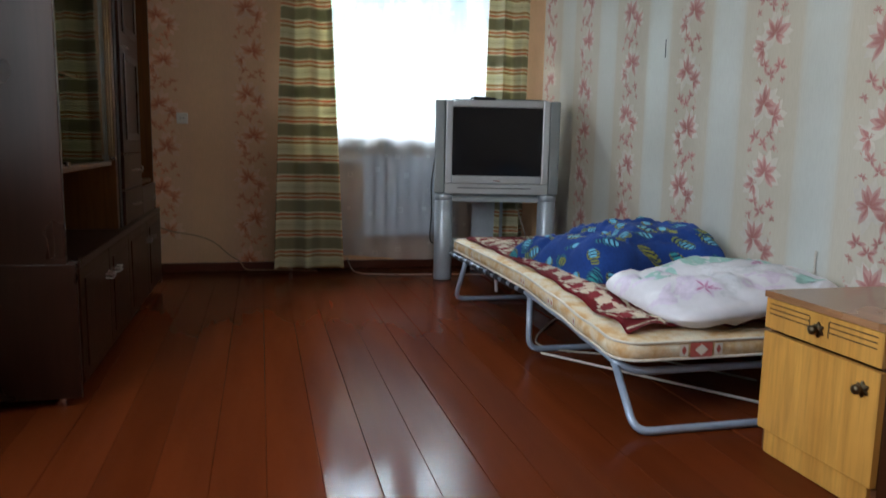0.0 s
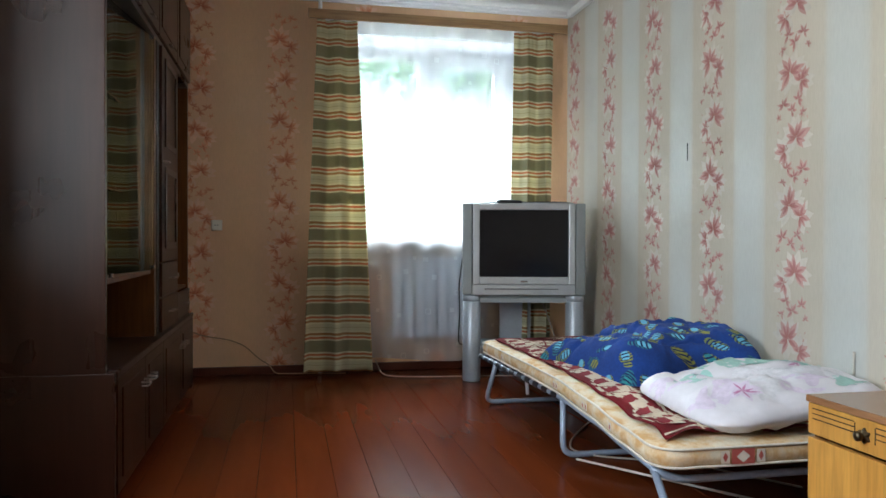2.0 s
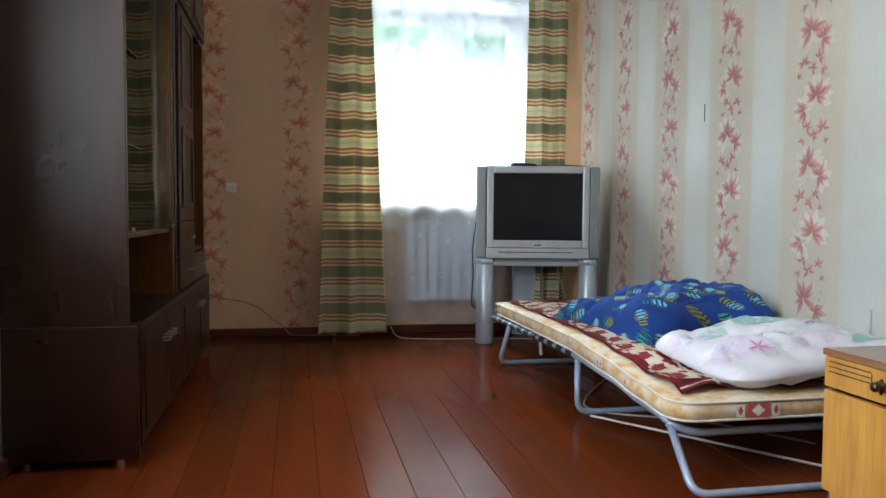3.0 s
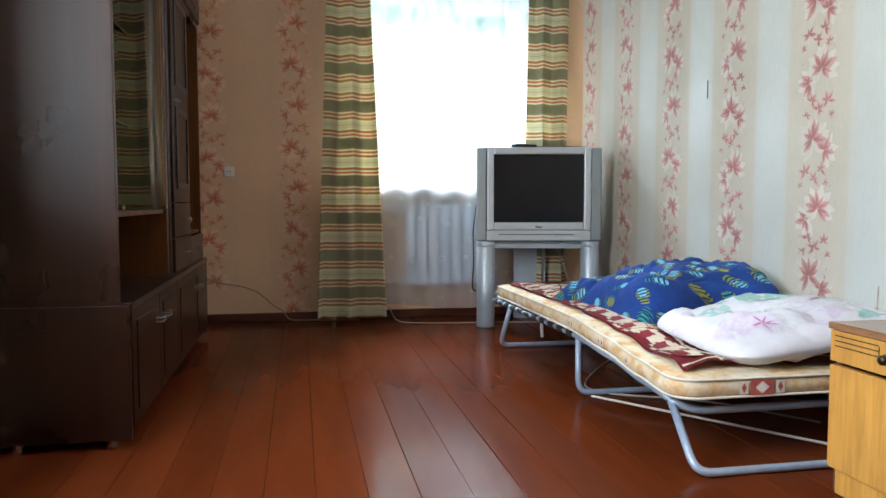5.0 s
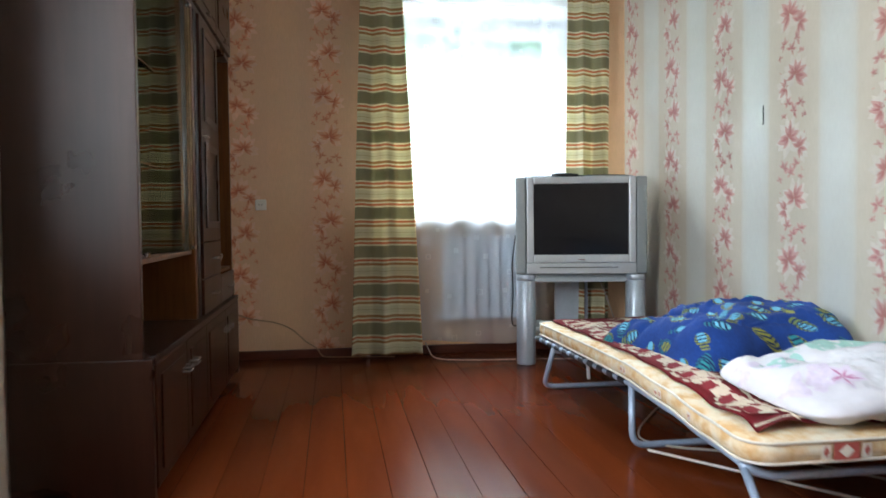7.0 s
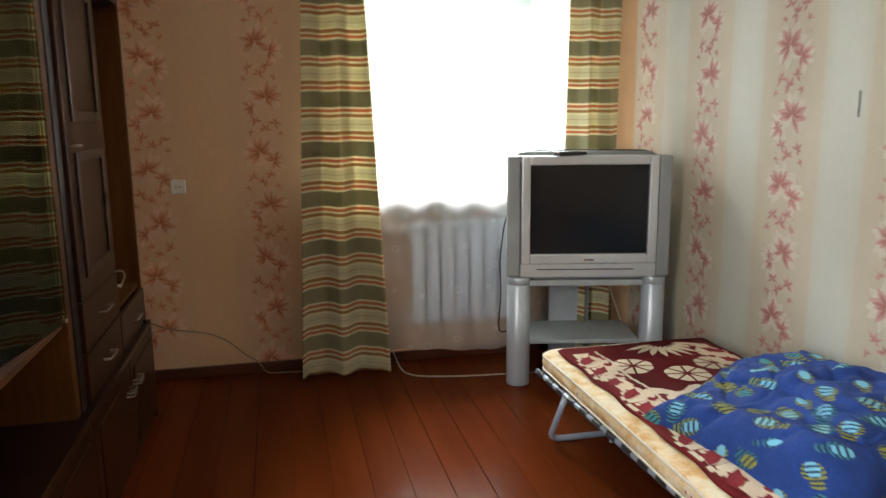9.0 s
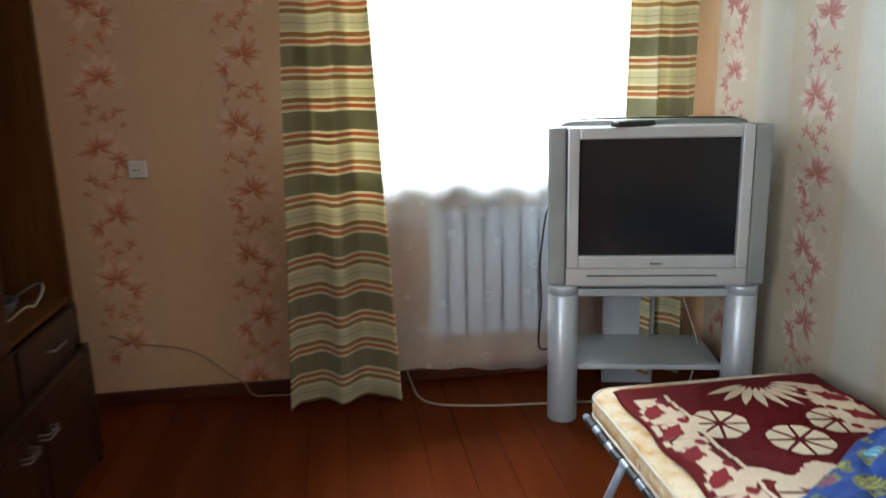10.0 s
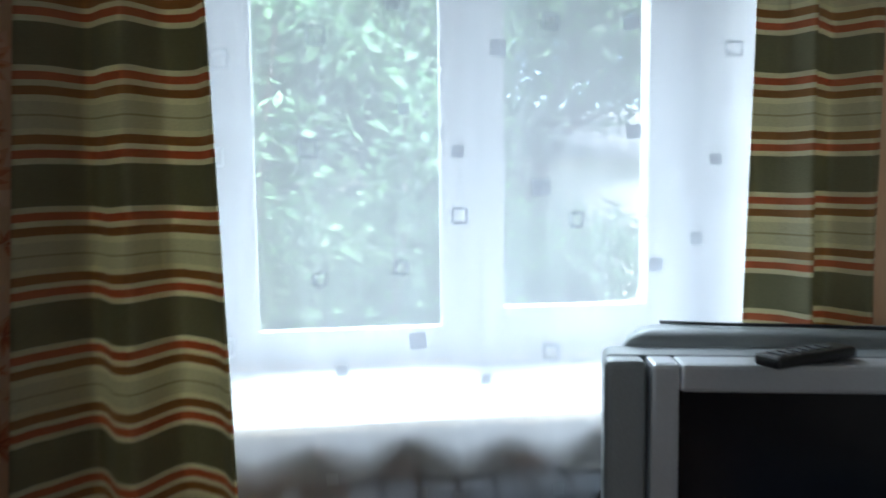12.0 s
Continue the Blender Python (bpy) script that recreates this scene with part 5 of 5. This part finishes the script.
# ---- outside the window ----
ground = part("ground", boxes((-400, 400, 6.34, 800, -1.2, -0.9)), M_GRASS)
tagged(ground, "green lawn of the garden outside reaching the horizon", "ground", kind="structure")


def tree(name, at, height, spread, seed, leaves, label, low=0.25):
    rng = random.Random(seed)
    t = thing(name, at, label, "tree")
    bm = bmesh.new()
    tips = []

    def limb(p, d, length, radius, depth):
        q = p + d * length
        m = p.lerp(q, 0.5) + Vector((rng.uniform(-1, 1), rng.uniform(-1, 1), 0)) * length * 0.06
        rings = []
        for c, r in ((p, radius), (m, radius * 0.8), (q, radius * 0.6)):
            a = d.cross(Vector((0.3, 0.9, 0.2))).normalized()
            b = d.cross(a)
            rings.append([bm.verts.new(c + r * (a * math.cos(k * math.tau / 7) + b * math.sin(k * math.tau / 7))) for k in range(7)])
        for r1, r2 in zip(rings, rings[1:]):
            for k in range(7):
                bm.faces.new((r1[k], r1[(k + 1) % 7], r2[(k + 1) % 7], r2[k]))
        tips.append((q, depth))
        if depth < 3:
            for k in range(4 if depth else 6):
                nd = (d * rng.uniform(0.3, 0.8) + Vector((rng.uniform(-1, 1), rng.uniform(-1, 1), rng.uniform(-0.35, 0.8)))).normalized()
                limb(p.lerp(q, rng.uniform(0.45, 1.0)), nd, length * rng.uniform(0.5, 0.75), radius * 0.5, depth + 1)

    base = Vector(at)
    limb(base, Vector((rng.uniform(-0.2, 0.2), rng.uniform(-0.1, 0.1), 1)).normalized(), height * 0.45, height * 0.022, 0)
    part("trunk", bm, M_BARK, t, smooth=True)
    verts, faces = [], []
    spots = [q for q, dpt in tips if dpt >= 1]
    for k in range(leaves):
        c = rng.choice(spots) + Vector((rng.gauss(0, 1), rng.gauss(0, 1), rng.gauss(0, 0.8))) * spread
        s = rng.uniform(0.05, 0.10)
        a = Vector((rng.gauss(0, 1), rng.gauss(0, 1), rng.gauss(0, 1))).normalized()
        b = a.cross(Vector((rng.gauss(0, 1), rng.gauss(0, 1), rng.gauss(0, 1)))).normalized()
        i = len(verts)
        verts += [c - a * s, c + b * s * 0.45, c + a * s, c - b * s * 0.45]
        faces.append((i, i + 1, i + 2, i + 3))
    me = bpy.data.meshes.new("crown")
    me.from_pydata([v - base for v in verts], [], faces)
    me.materials.append(M_LEAF)
    crown = new("crown", me)
    crown.parent = t
    return t


tree("tree", (-0.3, 11.4, -0.9), 6.5, 0.45, 2, 26000, "leafy green garden tree outside the window")
tree("tree", (3.6, 14.5, -0.9), 7.0, 0.5, 5, 20000, "leafy green garden tree further off")
tree("tree", (-3.2, 14.5, -0.9), 7.0, 0.6, 8, 20000, "dense green garden tree further off")


def hedge(at, x0, x1, y0, y1, top, seed, clumps, leaves, label):
    rng = random.Random(seed)
    h = thing("shrub", at, label, "shrub")
    verts, faces = [], []
    base = Vector(at)
    for k in range(clumps):
        x, y = rng.uniform(x0, x1), rng.uniform(y0, y1)
        z = at[2] + (top - at[2]) * rng.random() ** 0.8
        foot = Vector((x + rng.uniform(-0.4, 0.4), y + rng.uniform(-0.3, 0.3), at[2]))
        if k % 6 == 0:
            part("stem", tube(bmesh.new(), [foot, foot.lerp(Vector((x, y, z)), 0.5) + Vector((rng.uniform(-0.1, 0.1), 0, 0)), Vector((x, y, z))], 0.018, 6), M_BARK, h)
        for i in range(leaves):
            c = Vector((x, y, z)) + Vector((rng.gauss(0, 0.20), rng.gauss(0, 0.20), rng.gauss(0, 0.16)))
            c.z = max(c.z, at[2] + 0.05)
            s = rng.uniform(0.03, 0.075)
            a = Vector((rng.gauss(0, 1), rng.gauss(0, 1), rng.gauss(0, 0.6))).normalized()
            b = a.cross(Vector((rng.gauss(0, 1), rng.gauss(0, 1), rng.gauss(0, 1)))).normalized()
            n = len(verts)
            verts += [c - a * s - base, c + b * s * 0.5 - base, c + a * s - base, c - b * s * 0.5 - base]
            faces.append((n, n + 1, n + 2, n + 3))
    me = bpy.data.meshes.new("crown")
    me.from_pydata(verts, [], faces)
    me.materials.append(M_LEAF)
    crown = new("crown", me)
    crown.parent = h


hedge((-0.3, 9.6, -0.9), -2.2, 1.55, 8.9, 10.6, 3.3, 11, 130, 170, "dense green garden shrub growing close to the window")
hedge((2.4, 12.5, -0.9), 1.7, 4.4, 11.8, 13.4, 1.1, 14, 60, 160, "low green garden shrub beside the path")
shed = thing("shed", (5.4, 17.5, -0.9), "pale plastered garden shed behind the trees", "shed")
part("walls", boxes((3.4, 7.4, 17.0, 19.0, -0.9, 1.9)), M_SHED, shed)
bm = bmesh.new()
vs = [bm.verts.new(p) for p in ((3.2, 16.7, 1.9), (7.6, 16.7, 1.9), (7.6, 19.3, 1.9), (3.2, 19.3, 1.9), (3.2, 18, 2.9), (7.6, 18, 2.9))]
for f in ((0, 1, 5, 4), (2, 3, 4, 5), (1, 2, 5), (3, 0, 4), (0, 3, 2, 1)):
    bm.faces.new([vs[i] for i in f])
part("roof", bm, M_ROOF, shed)

# ---- floor boards ----
subfloor = part("floor", boxes((X0, X1, Y0, Y1, -0.1, -0.022)), M_GAP)
tagged(subfloor, "glossy red-brown painted plank floor with worn patches", "floor", kind="structure")
rng = random.Random(31)
PLANK = 0.1420
count = int((X1 - X0) / PLANK) + 1
for i in range(count):
    xa, xb = X0 + i * PLANK + 0.0004, min(X1, X0 + (i + 1) * PLANK - 0.0004)
    if xb - xa < 0.01:
        continue
    tilt = rng.uniform(-0.0022, 0.0022)
    bm = boxes((xa, xb, Y0, Y1, -0.024, 0.0), bevel=0.0011, seg=1)
    for v in bm.verts:
        if v.co.z > -0.01:
            v.co.z += tilt * (v.co.x - (xa + xb) / 2) / (PLANK / 2) - 0.0012
    part("plank", bm, M_FLOOR, subfloor)
